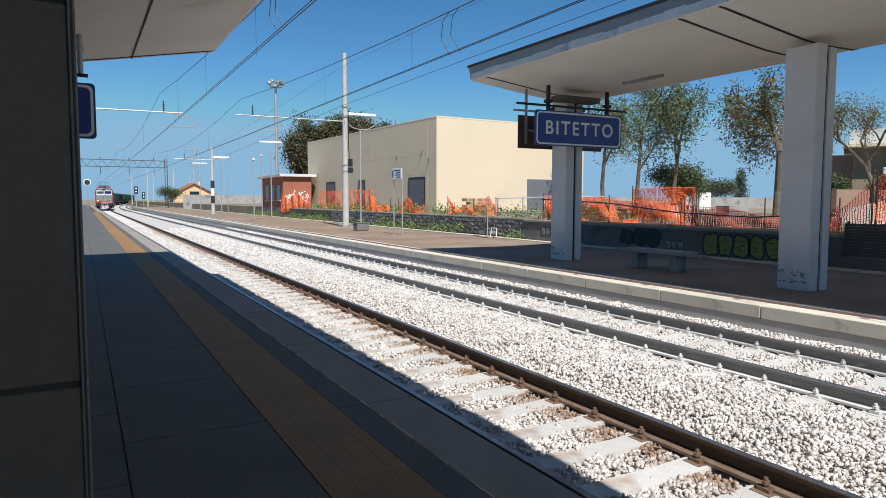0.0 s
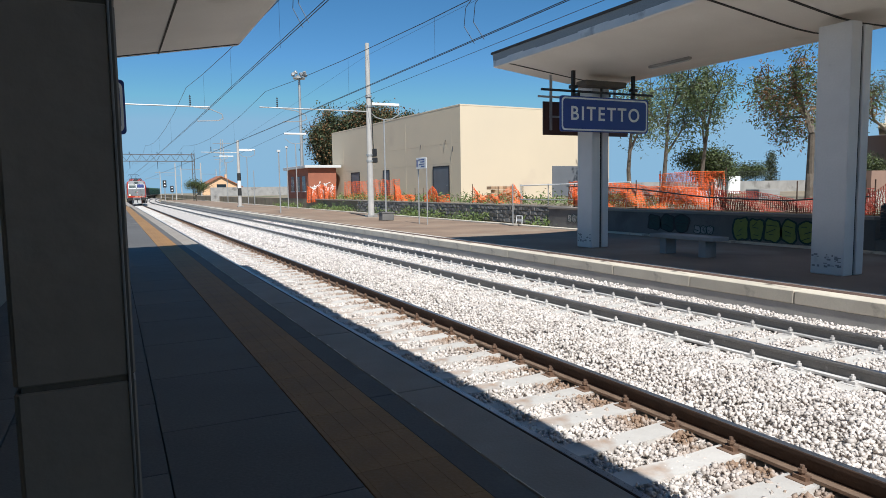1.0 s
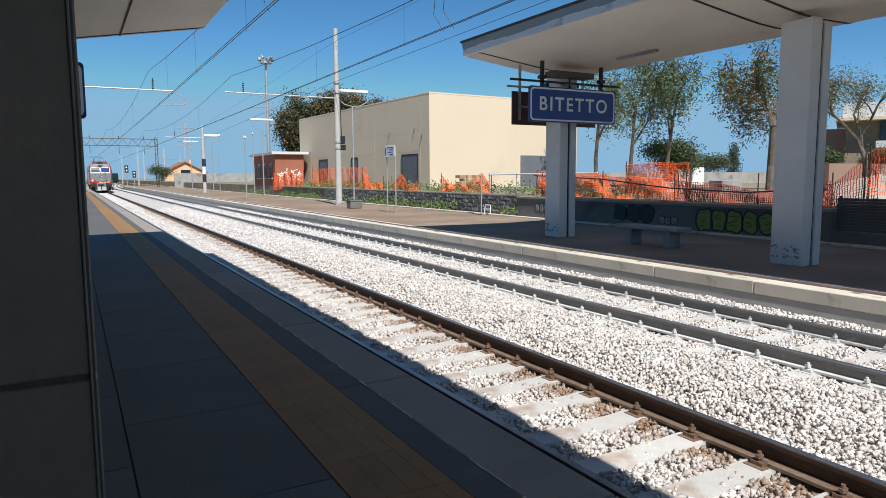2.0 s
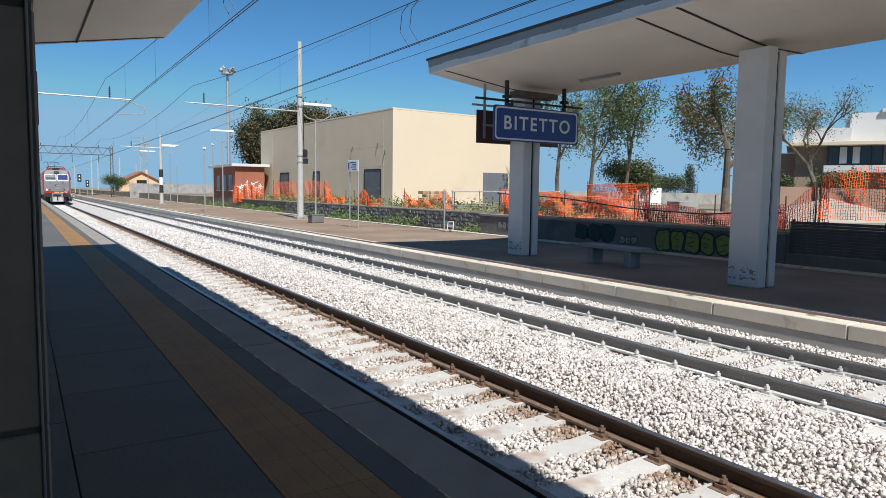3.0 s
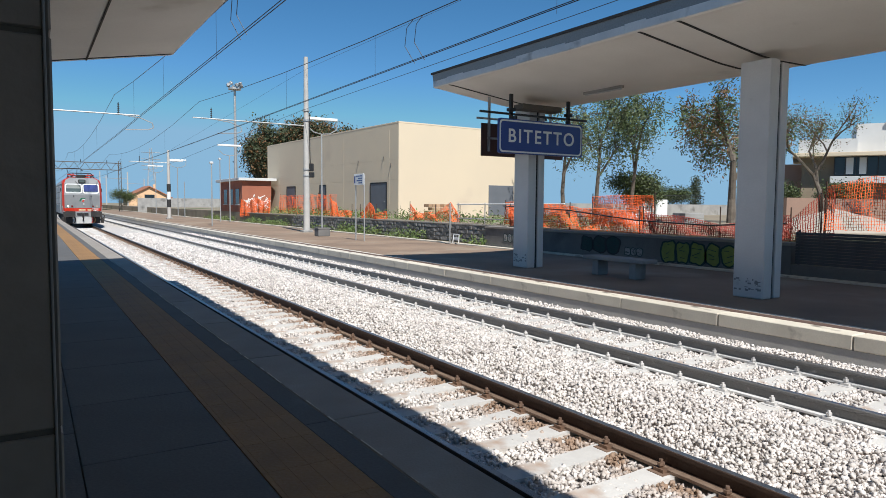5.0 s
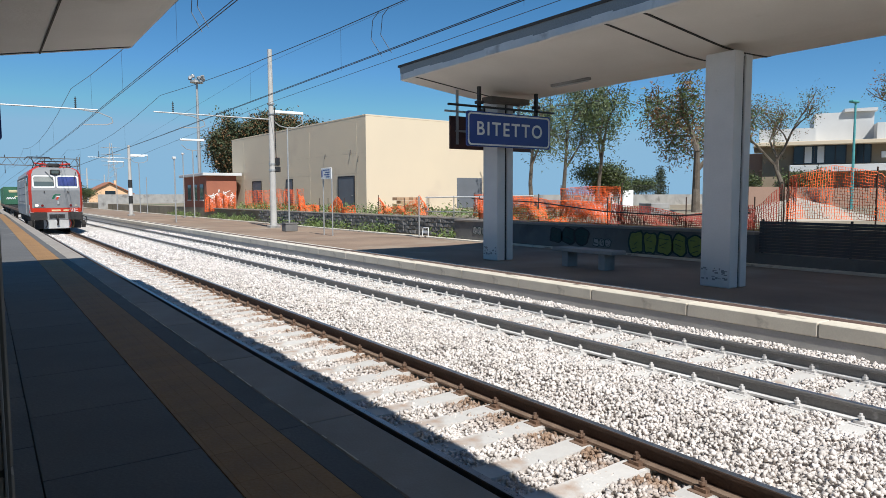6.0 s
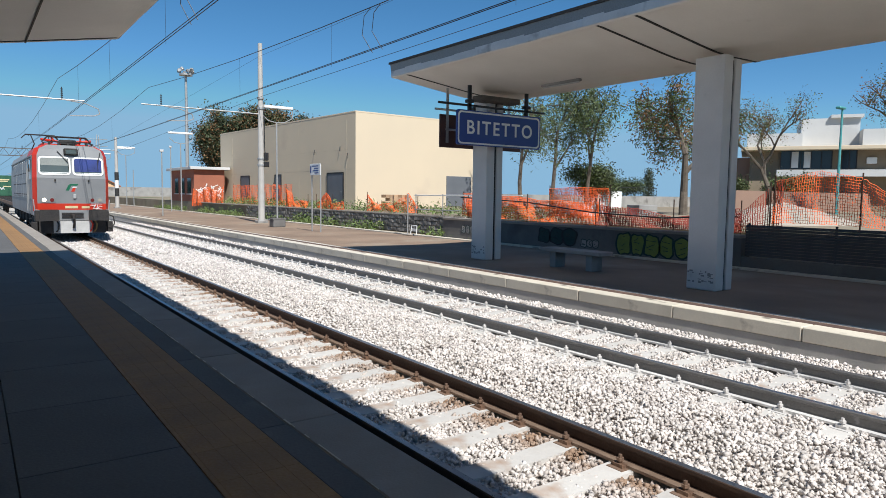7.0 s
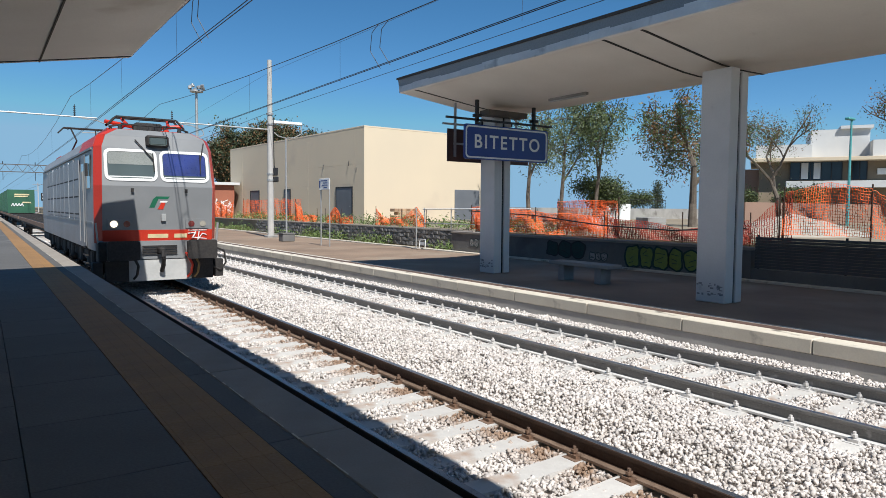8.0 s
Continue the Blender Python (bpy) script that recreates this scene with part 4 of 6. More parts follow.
M["plough"] = material("plough_white", (0.5, 0.5, 0.49), 0.6, 0.0, second=(0.38, 0.38, 0.37), scale=2, fine=20)
M["cab_glass"] = material("cab_glass", (0.09, 0.11, 0.10), 0.06, 0.0, second=(0.07, 0.085, 0.08), scale=1, amount=0.1, bump=0, coat=1.0)
M["cab_blind"] = material("cab_blind", (0.26, 0.27, 0.24), 0.3, 0.0, scale=1, amount=0.1, bump=0, coat=1.0)
M["blue_blind"] = material("blue_blind", (0.02, 0.035, 0.19), 0.35, 0.0, second=(0.012, 0.02, 0.11), scale=3, amount=0.2, bump=0.1, coat=1.0)
M["lens_red"] = material("lens_red", (0.16, 0.01, 0.01), 0.2, scale=4, coat=1.0)
M["lens_clear"] = material("lens_clear", (0.5, 0.46, 0.38), 0.15, 0.3, scale=4, coat=1.0)
M["headlight"] = glow("headlight_on", (1.0, 0.86, 0.62), 3.0)
M["green"] = material("logo_green", (0.01, 0.14, 0.07), 0.5, scale=3)
M["cream"] = material("number_cream", (0.75, 0.62, 0.36), 0.6, scale=3)
M["container_green"] = material("container_green", (0.03, 0.12, 0.065), 0.6, 0.0, second=(0.022, 0.085, 0.05), scale=0.8, fine=10)
M["copper"] = material("cable_copper", (0.3, 0.2, 0.08), 0.6, 0.3, scale=8)

LOCO_LEVELS = ((0.95, 0.16, 1.38), (1.14, 0.14, 1.39), (1.45, 0.09, 1.4), (2.50, 0.0, 1.4), (3.43, 0.20, 1.36), (3.70, 0.27, 1.27), (3.87, 0.42, 0.98))
LOCO_LONG = 16.2


def loco_outline(z, f, w):
    c, fw = 0.28, w - 0.14
    a, b = f, LOCO_LONG - f
    return [(-fw, a, z), (fw, a, z), (w, a + c, z), (w, b - c, z), (fw, b, z), (-fw, b, z), (-w, b - c, z), (-w, a + c, z)]


def front_y(z):
    for (z0, f0, _), (z1, f1, _) in zip(LOCO_LEVELS, LOCO_LEVELS[1:]):
        if z0 <= z <= z1:
            return f0 + (f1 - f0) * (z - z0) / (z1 - z0)
    return LOCO_LEVELS[0][1] if z < 1 else LOCO_LEVELS[-1][1]


def skin(bm, quad, off):
    """A thin slab laid on a facet."""
    p = [Vector(q) for q in quad]
    n = (p[1] - p[0]).cross(p[2] - p[1]).normalized()
    a = [bm.verts.new(q + n * off) for q in p]
    b = [bm.verts.new(q - n * 0.004) for q in p]
    bm.faces.new(a)
    bm.faces.new(b[::-1])
    for i in range(4):
        j = (i + 1) % 4
        bm.faces.new((a[j], a[i], b[i], b[j]))


def on_front(bm, outline, cx, cz, d0, d1, z_ref=None):
    """Lays a flat (x, z) outline on the sloping cab front, from d0 behind to d1 before it."""
    z_ref = cz if z_ref is None else z_ref
    fa, fb = front_y(z_ref - 0.2), front_y(z_ref + 0.2)
    lean = math.atan2(fb - fa, 0.4)
    t = bmesh.new()
    plate(t, outline, -d1, d0)
    t.transform(Matrix.Translation((cx, front_y(cz), cz)) @ Matrix.Rotation(-lean, 4, "X"))
    me = bpy.data.meshes.new("tmp")
    t.to_mesh(me)
    t.free()
    bm.from_mesh(me)
    bpy.data.meshes.remove(me)
    return bm


def front_ring(bm, o, i, cx, cz, d1):
    fa, fb = front_y(cz - 0.2), front_y(cz + 0.2)
    lean = math.atan2(fb - fa, 0.4)
    ring(bm, o, i, -d1, 0.02)
    bm.transform(Matrix.Translation((cx, front_y(cz), cz)) @ Matrix.Rotation(-lean, 4, "X"))
    return bm


def wheelset(parent, y, r, gauge=0.7535):
    bm = bmesh.new()
    for s in (-1, 1):
        rod(bm, (s * (gauge - 0.07), 0, 0), (s * (gauge + 0.06), 0, 0), r, r, 24)
        rod(bm, (s * (gauge - 0.1), 0, 0), (s * (gauge - 0.07), 0, 0), r + 0.028, r + 0.028, 24)
        for k in range(5):
            a = math.tau * k / 5
            rod(bm, (s * (gauge + 0.06), 0.55 * r * math.cos(a), 0.55 * r * math.sin(a)), (s * (gauge + 0.07), 0.55 * r * math.cos(a), 0.55 * r * math.sin(a)), 0.1 * r, n=6)
    rod(bm, (-0.9, 0, 0), (0.9, 0, 0), 0.08, n=10)
    w = part("wheelset", bm, M["under"], parent)
    w.matrix_basis = pose(0, y, r)
    return (w, y, r)


WHEELS = []


def pantograph(e, y, raised):
    p = part("pantograph", box(-0.95, 0.95, y - 0.85, y + 0.85, 3.92, 3.97), M["loco_red"], e, "red pantograph base frame" if not raised else "raised pantograph")
    bm = bmesh.new()
    for s in (-0.7, 0.7):
        for d in (-0.7, 0.7):
            for k in range(3):
                rod(bm, (s, y + d, 3.80 + 0.05 * k), (s, y + d, 3.835 + 0.05 * k), 0.07, 0.05, 8)
    part("insulator", bm, M["under"], p, "dark insulator feet")
    top = 5.2 if raised else 4.28
    for s in (-1, 1):
        bm = bmesh.new()
        if raised:
            pipe(bm, [(s * 0.55, y + 0.5, 3.96), (s * 0.35, y - 0.75, 4.62), (s * 0.45, y + 0.2, 5.18)], 0.03)
        else:
            pipe(bm, [(s * 0.6, y + 0.8, 3.96), (s * 0.5, y - 0.85, 4.1), (s * 0.55, y - 0.5, 4.25)], 0.04)
            rod(bm, (s * 0.15, y - 0.3, 4.08), (s * 0.95, y - 0.55, 4.16), 0.05)
        part("arm", bm, M["loco_red"] if not raised else M["under"], p, "jointed tube arm")
    bm = bmesh.new()
    yy = y + (0.2 if raised else -0.6)
    for d in (-0.15, 0.15):
        pipe(bm, [(-0.92, yy + d, top - 0.22), (-0.72, yy + d, top), (0.72, yy + d, top), (0.92, yy + d, top - 0.22)], 0.028)
    rod(bm, (-0.55, yy - 0.15, top - 0.04), (-0.55, yy + 0.15, top - 0.04), 0.02)
    rod(bm, (0.55, yy - 0.15, top - 0.04), (0.55, yy + 0.15, top - 0.04), 0.02)
    part("collector_head", bm, M["under"], p, "black collector bow")


def locomotive():
    e = thing("locomotive", 0, 0, Z_RAIL, "grey and red electric locomotive with one headlight lit", "locomotive")
    # body shell
    bm = bmesh.new()
    rows = [[bm.verts.new(q) for q in loco_outline(*lv)] for lv in LOCO_LEVELS]
    for a, b in zip(rows, rows[1:]):
        for i in range(8):
            j = (i + 1) % 8
            bm.faces.new((a[i], a[j], b[j], b[i]))
    bm.faces.new(rows[0][::-1])
    bm.faces.new(rows[-1])
    bmesh.ops.recalc_face_normals(bm, faces=bm.faces[:])
    part("body", bm, M["loco_side"], e, "light grey steel body shell")
    outs = [loco_outline(*lv) for lv in LOCO_LEVELS]
    # front face panels
    for k in (2, 3, 4, 5):
        bm = bmesh.new()
        a, b = outs[k], outs[k + 1]
        skin(bm, (a[0], a[1], b[1], b[0]), 0.003)
        part("front_panel", bm, M["loco_grey"], e, "mid grey cab front panel")
    bm = bmesh.new()
    skin(bm, (outs[1][0], outs[1][1], outs[2][1], outs[2][0]), 0.008)
    part("number_band", bm, M["loco_red"], e, "red number band")
    for i, j in ((1, 2), (7, 0)):
        for k in range(1, 5):
            bm = bmesh.new()
            a, b = outs[k], outs[k + 1]
            skin(bm, (a[i], a[j], b[j], b[i]), 0.006)
            part("corner_strip", bm, M["loco_red"], e, "red corner strip")
    for k in (4, 5):
        a, b = outs[k], outs[k + 1]
        a1 = (-LOCO_LEVELS[k][2], 3.2, LOCO_LEVELS[k][0])
        b1 = (-LOCO_LEVELS[k + 1][2], 3.2, LOCO_LEVELS[k + 1][0])
        for q in ((a1, a[7], b[7], b1), (a[2], (-a1[0], 3.2, a1[2]), (-b1[0], 3.2, b1[2]), b[2]), (a[7], a[0], b[0], b[7]), (a[1], a[2], b[2], b[1])):
            bm = bmesh.new()
            skin(bm, q, 0.009)
            part("roof_shoulder", bm, M["loco_red"], e, "red roof shoulder over the cab")
    bm = bmesh.new()
    extrude_y(bm, [(-0.99, 3.86), (0.99, 3.86), (0.92, 3.9), (-0.92, 3.9)], 1.2, LOCO_LONG - 1.2)
    for s in (-1, 1):
        quad_box(bm, s * 1.375 - 0.03, s * 1.375 + 0.03, 0.7, LOCO_LONG - 0.7, 3.37, 3.42)
    part("roof", bm, M["loco_grey"], e, "grey roof deck and rain gutters")
    # windscreens
    for s, blind in ((-1, "cab_blind"), (1, "blue_blind")):
        cx, cz, w, h = s * 0.612, 3.0, 1.08, 0.70
        wn_ = part("windscreen", on_front(bmesh.new(), rounded(w, h, 0.12), cx, cz, 0.0, 0.008), M["cab_glass"], e, "cab windscreen")
        part("frame", front_ring(bmesh.new(), rounded(w + 0.08, h + 0.08, 0.15), rounded(w - 0.05, h - 0.05, 0.10), cx, cz, 0.022), M["white"], wn_, "white rounded window frame")
        bl = rounded(w - 0.08, (0.34 if s < 0 else 0.56), 0.04)
        part("blind", on_front(bmesh.new(), bl, cx, cz + (0.18 if s < 0 else 0.05), 0.0, 0.012, cz), M[blind], wn_, "drawn sun blind")
        bm = bmesh.new()
        on_front(bm, [(-w / 2 + 0.06, -0.012), (w / 2 - 0.06, -0.012), (w / 2 - 0.06, 0.012), (-w / 2 + 0.06, 0.012)], cx, cz - 0.28, 0.0, 0.016, cz)
        part("bar", bm, M["white"], wn_, "pale horizontal bar")
        bm = bmesh.new()
        x0 = -0.5 if s < 0 else 1.1
        pipe(bm, [(x0, front_y(3.62) - 0.05, 3.62), (x0 + 0.38 * (1 if s < 0 else -0.3), front_y(3.15) - 0.06, 3.15)], 0.014)
        pipe(bm, [(x0 + 0.38 * (1 if s < 0 else -0.3), front_y(3.3) - 0.06, 3.32), (x0 + 0.40 * (1 if s < 0 else -0.3), front_y(2.85) - 0.06, 2.85)], 0.012)
        part("wiper", bm, M["under"], wn_, "black windscreen wiper")
        for dx in (0.25,):
            part("nozzle", box(cx - 0.03, cx + 0.03, front_y(2.42) - 0.05, front_y(2.42), 2.36, 2.45), M["under"], e)
    # top lamp
    tl = part("top_lamp", box(-0.26, 0.26, 0.10, 0.7, 3.46, 3.74, 0.04), M["under"], e, "black roof headlamp housing")
    part("lens", box(-0.2, 0.2, 0.088, 0.105, 3.5, 3.7, 0.03), M["cab_glass"], tl)
    # headlight clusters
    for s in (-1, 1):
        cx, cz = s * 0.88, 1.60
        hc = part("headlight_unit", on_front(bmesh.new(), rounded(0.56, 0.23, 0.03), cx, cz, 0.0, 0.03), M["loco_grey"], e, "grey headlight housing")
        for k, (dx, m) in enumerate(((-s * -0.14, "headlight" if s < 0 else "lens_clear"), (s * -0.14, "lens_red"))):
            part("lamp", on_front(bmesh.new(), [(0.075 * math.cos(a), 0.075 * math.sin(a)) for a in (math.tau * q / 16 for q in range(16))], cx + dx, cz, 0.0, 0.045), M[m], hc, "lit warm headlight" if m == "headlight" else "")
    # emblem in plain shapes, number bars, scrawl
    bm = bmesh.new()
    on_front(bm, [(-0.21, -0.13), (-0.09, -0.13), (0.0, 0.08), (0.22, 0.08), (0.26, 0.145), (-0.045, 0.145), (-0.12, 0.08)], -0.03, 2.12, 0.0, 0.008)
    part("emblem", bm, M["green"], e, "green and red emblem shape")
    part("emblem", on_front(bmesh.new(), [(-0.075, -0.15), (0.05, -0.15), (0.11, 0.03), (0.015, 0.03)], 0.03, 2.1, 0.0, 0.01), M["loco_red"], e)
    part("emblem", on_front(bmesh.new(), [(-0.045, -0.02), (0.12, -0.02), (0.15, 0.02), (-0.02, 0.02)], 0.04, 2.135, 0.0, 0.012), M["white"], e)
    for x0, x1 in ((-0.27, 0.2), (0.34, 0.64)):
        part("number_bar", on_front(bmesh.new(), [(x0, -0.05), (x1, -0.05), (x1, 0.05), (x0, 0.05)], 0, 1.30, 0.0, 0.014), M["cream"], e, "cream number bar")
    bm = bmesh.new()
    y = front_y(1.35) - 0.02
    for pts in (((0.68, 1.43), (1.12, 1.43)), ((0.86, 1.41), (0.78, 1.25), (1.12, 1.21)), ((0.94, 1.41), (0.9, 1.19), (1.02, 1.35), (1.12, 1.31)), ((0.66, 1.35), (0.86, 1.37), (0.76, 1.23))):
        pipe(bm, [(x, y, z) for x, z in pts], 0.013, 4)
    part("scrawl", bm, M["white"], e, "white sprayed scrawl")
    bm = bmesh.new()
    quad_box(bm, 0.03, 0.14, front_y(1.8) - 0.05, front_y(1.8), 1.66, 1.84, 0.01)
    part("socket", bm, M["steel"], e, "small front socket")
    # buffer beam, buffers, plough, coupling
    part("buffer_beam", box(-1.34, 1.34, 0.12, 0.5, 0.72, 1.2, 0.02), M["loco_grey"], e)
    part("grille", box(-0.42, 0.42, 0.10, 0.14, 0.84, 1.08), M["loco_grey"], e)
    bm = bmesh.new()
    for z in (0.87, 0.93, 0.99, 1.05):
        quad_box(bm, -0.4, 0.4, 0.08, 0.1, z - 0.018, z + 0.018)
    part("grille_slat", bm, M["under"], e)
    for s in (-1, 1):
        b = part("buffer", rod(bmesh.new(), (s * 0.89, 0.2, 0.98), (s * 0.89, -0.36, 0.98), 0.12, n=16), M["under"], e)
        part("buffer_plate", plate(bmesh.new(), rounded(0.70, 0.46, 0.07), -0.44, -0.36, s * 0.89, 0.98), M["under"], b, "black buffer plate")
    bm = bmesh.new()
    extrude_y(bm, [(-1.2, 0.72), (1.2, 0.72), (1.22, 0.22), (-1.22, 0.22)], 0.02, 0.07)
    part("plough", bm, M["plough"], e, "pale grey track plough")
    bm = bmesh.new()
    pipe(bm, [(0, 0.2, 0.95), (0, -0.25, 0.95), (0, -0.32, 0.8), (0.02, -0.2, 0.62), (0, -0.05, 0.45)], 0.05)
    quad_box(bm, -0.07, 0.07, -0.2, 0.2, 0.88, 1.02, 0.02)
    part("coupling", bm, M["under"], e, "black screw coupling hook")
    for x, m in ((0.62, "loco_red"), (0.72, "under"), (0.78, "copper"), (-0.62, "under")):
        bm = bmesh.new()
        pipe(bm, [(x, 0.1, 0.86), (x - 0.02, -0.12, 0.82), (x + 0.08, -0.16, 0.6), (x + 0.06, -0.1, 0.38), (x, -0.02, 0.28)], 0.032)
        part("brake_hose", bm, M[m], e)
    bm = bmesh.new()
    pipe(bm, [(1.3, 0.1, 1.0), (1.52, -0.05, 0.9), (1.56, -0.05, 0.6), (1.42, -0.05, 0.42), (1.26, 0.0, 0.5), (1.2, 0.05, 0.62)], 0.025)
    part("jumper_cable", bm, M["under"], e, "hanging black cable loop")
    for s in (-1, 1):
        part("step", box(s * 1.39 - 0.11, s * 1.39 + 0.11, -0.02, 0.3, 0.25, 0.7, 0.02), M["under"], e)
        # Black beam and plough ends: dark steel, plus shade put into the colour.
        part("beam_shroud", box(s * 1.0 - 0.36, s * 1.0 + 0.36, 0.04, 0.5, 0.70, 1.17, 0.02), M["under"], e, "black beam end behind the buffer, shade put into its colour")
        part("plough_end", box(s * 0.98 - 0.26, s * 0.98 + 0.26, -0.01, 0.02, 0.22, 0.72, 0.01), M["under"], e, "dark plough end, shade put into its colour")
    part("handrail", rod(bmesh.new(), (1.36, 0.1, 1.15), (1.40, 0.08, 1.62), 0.03), M["steel"], e)
    part("handrail", rod(bmesh.new(), (-1.36, 0.1, 1.15), (-1.40, 0.08, 1.62), 0.02), M["steel"], e)
    # sides
    for s in (-1, 1):
        X = s * 1.405
        d = part("cab_door", box(X - 0.012, X + 0.012, 1.75, 2.4, 1.0, 3.3, 0.01), M["loco_grey"], e, "grey cab door")
        part("door_window", box(X - 0.016, X + 0.016, 1.85, 2.3, 2.4, 3.1, 0.01), M["cab_glass"], d)
        for yy in (1.68, 2.48):
            part("handrail", rod(bmesh.new(), (X + s * 0.05, yy, 1.1), (X + s * 0.05, yy, 2.9), 0.014), M["steel"], d)
        w = part("side_window", box(X - 0.012, X + 0.012, 0.75, 1.5, 2.45, 3.25, 0.01), M["cab_glass"], e)
        part("mirror", box(X + s * 0.03, X + s * 0.08, 0.9, 1.1, 2.75, 3.05), M["under"], w)
        for k in range(8):
            y0 = 3.0 + k * 1.28
            g = part("side_panel", box(X - 0.008, X + 0.010, y0, y0 + 1.22, 1.7, 3.25, 0.006), M["loco_side"], e)
            bm = bmesh.new()
            for r in range(3):
                quad_box(bm, X - 0.010, X + 0.016, y0 + 0.1, y0 + 1.12, 2.72 - 0.47 * r, 2.76 - 0.47 * r)
            part("louvre", bm, M["under"], g, "dark louvre slots")
            part("rib", box(X - 0.010, X + 0.022, y0 + 1.225, y0 + 1.275, 1.65, 3.3), M["white" if k in (1, 5) else "loco_side"], g)
        part("skirt_rib", box(X - 0.01, X + 0.02, 0.6, 15.6, 1.6, 1.64), M["loco_grey"], e)
        for k in range(4):
            part("step", box(X - 0.02, X + 0.05, 1.8, 2.35, 0.35 + 0.2 * k, 0.38 + 0.2 * k), M["under"], e)
        # bogie side frames
        for k, yc in enumerate((3.5, 8.1, 12.7)):
            bm = bmesh.new()
            xs = s * 1.12
            quad_box(bm, xs - 0.07, xs + 0.07, yc - 2.0, yc + 2.0, 0.55, 0.82, 0.03)
            for d_ in (-1.2, 1.2):
                quad_box(bm, xs - 0.12, xs + 0.16, yc + d_ - 0.22, yc + d_ + 0.22, 0.42, 0.86, 0.04)
                rod(bm, (xs + s * 0.05, yc + d_ - 0.45, 0.5), (xs + s * 0.05, yc + d_ - 0.45, 0.95), 0.09)
                rod(bm, (xs + s * 0.05, yc + d_ + 0.45, 0.5), (xs + s * 0.05, yc + d_ + 0.45, 0.95), 0.09)
            quad_box(bm, xs - 0.05, xs + 0.2, yc - 0.4, yc + 0.4, 0.3, 0.75, 0.05)
            part("bogie_frame", bm, M["under"], e)
    for yc in (3.5, 8.1, 12.7):
        for d_ in (-1.2, 1.2):
            WHEELS.append(wheelset(e, yc + d_, 0.62))
    part("underframe", box(-1.1, 1.1, 0.4, 15.8, 0.7, 0.96), M["under"], e)
    # roof gear
    pantograph(e, 2.1, False)
    pantograph(e, 13.9, True)
    for k, yy in enumerate((4.4, 6.2, 8.1, 10.0, 11.8)):
        part("roof_box", box(-0.75, 0.75, yy - 0.6, yy + 0.6, 3.83, 4.02 + 0.05 * (k % 2), 0.04), M["loco_grey"], e)
    for s in (-0.9, 0.9):
        bm = bmesh.new()
        for yy in (0.9, 1.6, 2.4, 3.2):
            rod(bm, (s, yy, 3.8), (s, yy, 3.96), 0.015)
        rod(bm, (s, 0.9, 3.96), (s, 3.2, 3.96), 0.015)
        part("roof_rail", bm, M["under"], e)
    for k in range(5):
        part("roof_insulator", rod(bmesh.new(), (-0.7 + 0.35 * k, 0.95, 3.86), (-0.7 + 0.35 * k, 0.95, 4.02), 0.06, 0.045, 10), M["under"], e, "dark ribbed insulator")
    part("busbar", pipe(bmesh.new(), [(-0.95, 1.0, 3.98), (-0.6, 0.95, 4.05), (0.6, 0.95, 4.05), (1.0, 1.3, 4.0), (1.05, 6.0, 3.98)], 0.022), M["under"], e, "black roof conductor")
    part("equipment", box(-0.3, 0.35, 1.25, 1.7, 3.88, 4.16, 0.04), M["under"], e, "black roof switch")
    part("horn", rod(bmesh.new(), (0.35, 0.75, 3.9), (0.35, 1.3, 3.9), 0.07, 0.03), M["loco_red"], e)
    return e


def flat_wagon(y, long):
    e = thing("flat_wagon", 0, y, Z_RAIL, "dark rusty flat container wagon", "wagon", "wagons of the train")
    bm = bmesh.new()
    for s in (-1, 1):
        quad_box(bm, s * 1.15 - 0.09, s * 1.15 + 0.09, 0.3, long - 0.3, 0.85, 1.18, 0.02)
    for k in range(int(long / 1.5)):
        quad_box(bm, -1.1, 1.1, 0.5 + 1.5 * k, 0.68 + 1.5 * k, 0.95, 1.15)
    part("frame", bm, M["under"], e, "black steel frame")
    for s in (-1, 1):
        part("side_rail", box(s * 1.28 - 0.03, s * 1.28 + 0.03, 0.4, long - 0.4, 1.0, 1.2), M["fastening_rust"], e, "rusty side rail")
        for yy in (0.05, long - 0.05):
            part("buffer", rod(bmesh.new(), (s * 0.89, yy - 0.3, 1.0), (s * 0.89, yy + 0.3, 1.0), 0.15, n=12), M["under"], e)
    wl = []
    for yc in (2.6, long - 2.6):
        part("bogie", box(-1.05, 1.05, yc - 1.5, yc + 1.5, 0.42, 0.78, 0.05), M["under"], e)
        for d_ in (-0.9, 0.9):
            wl.append(wheelset(e, yc + d_, 0.46))
    return e, wl


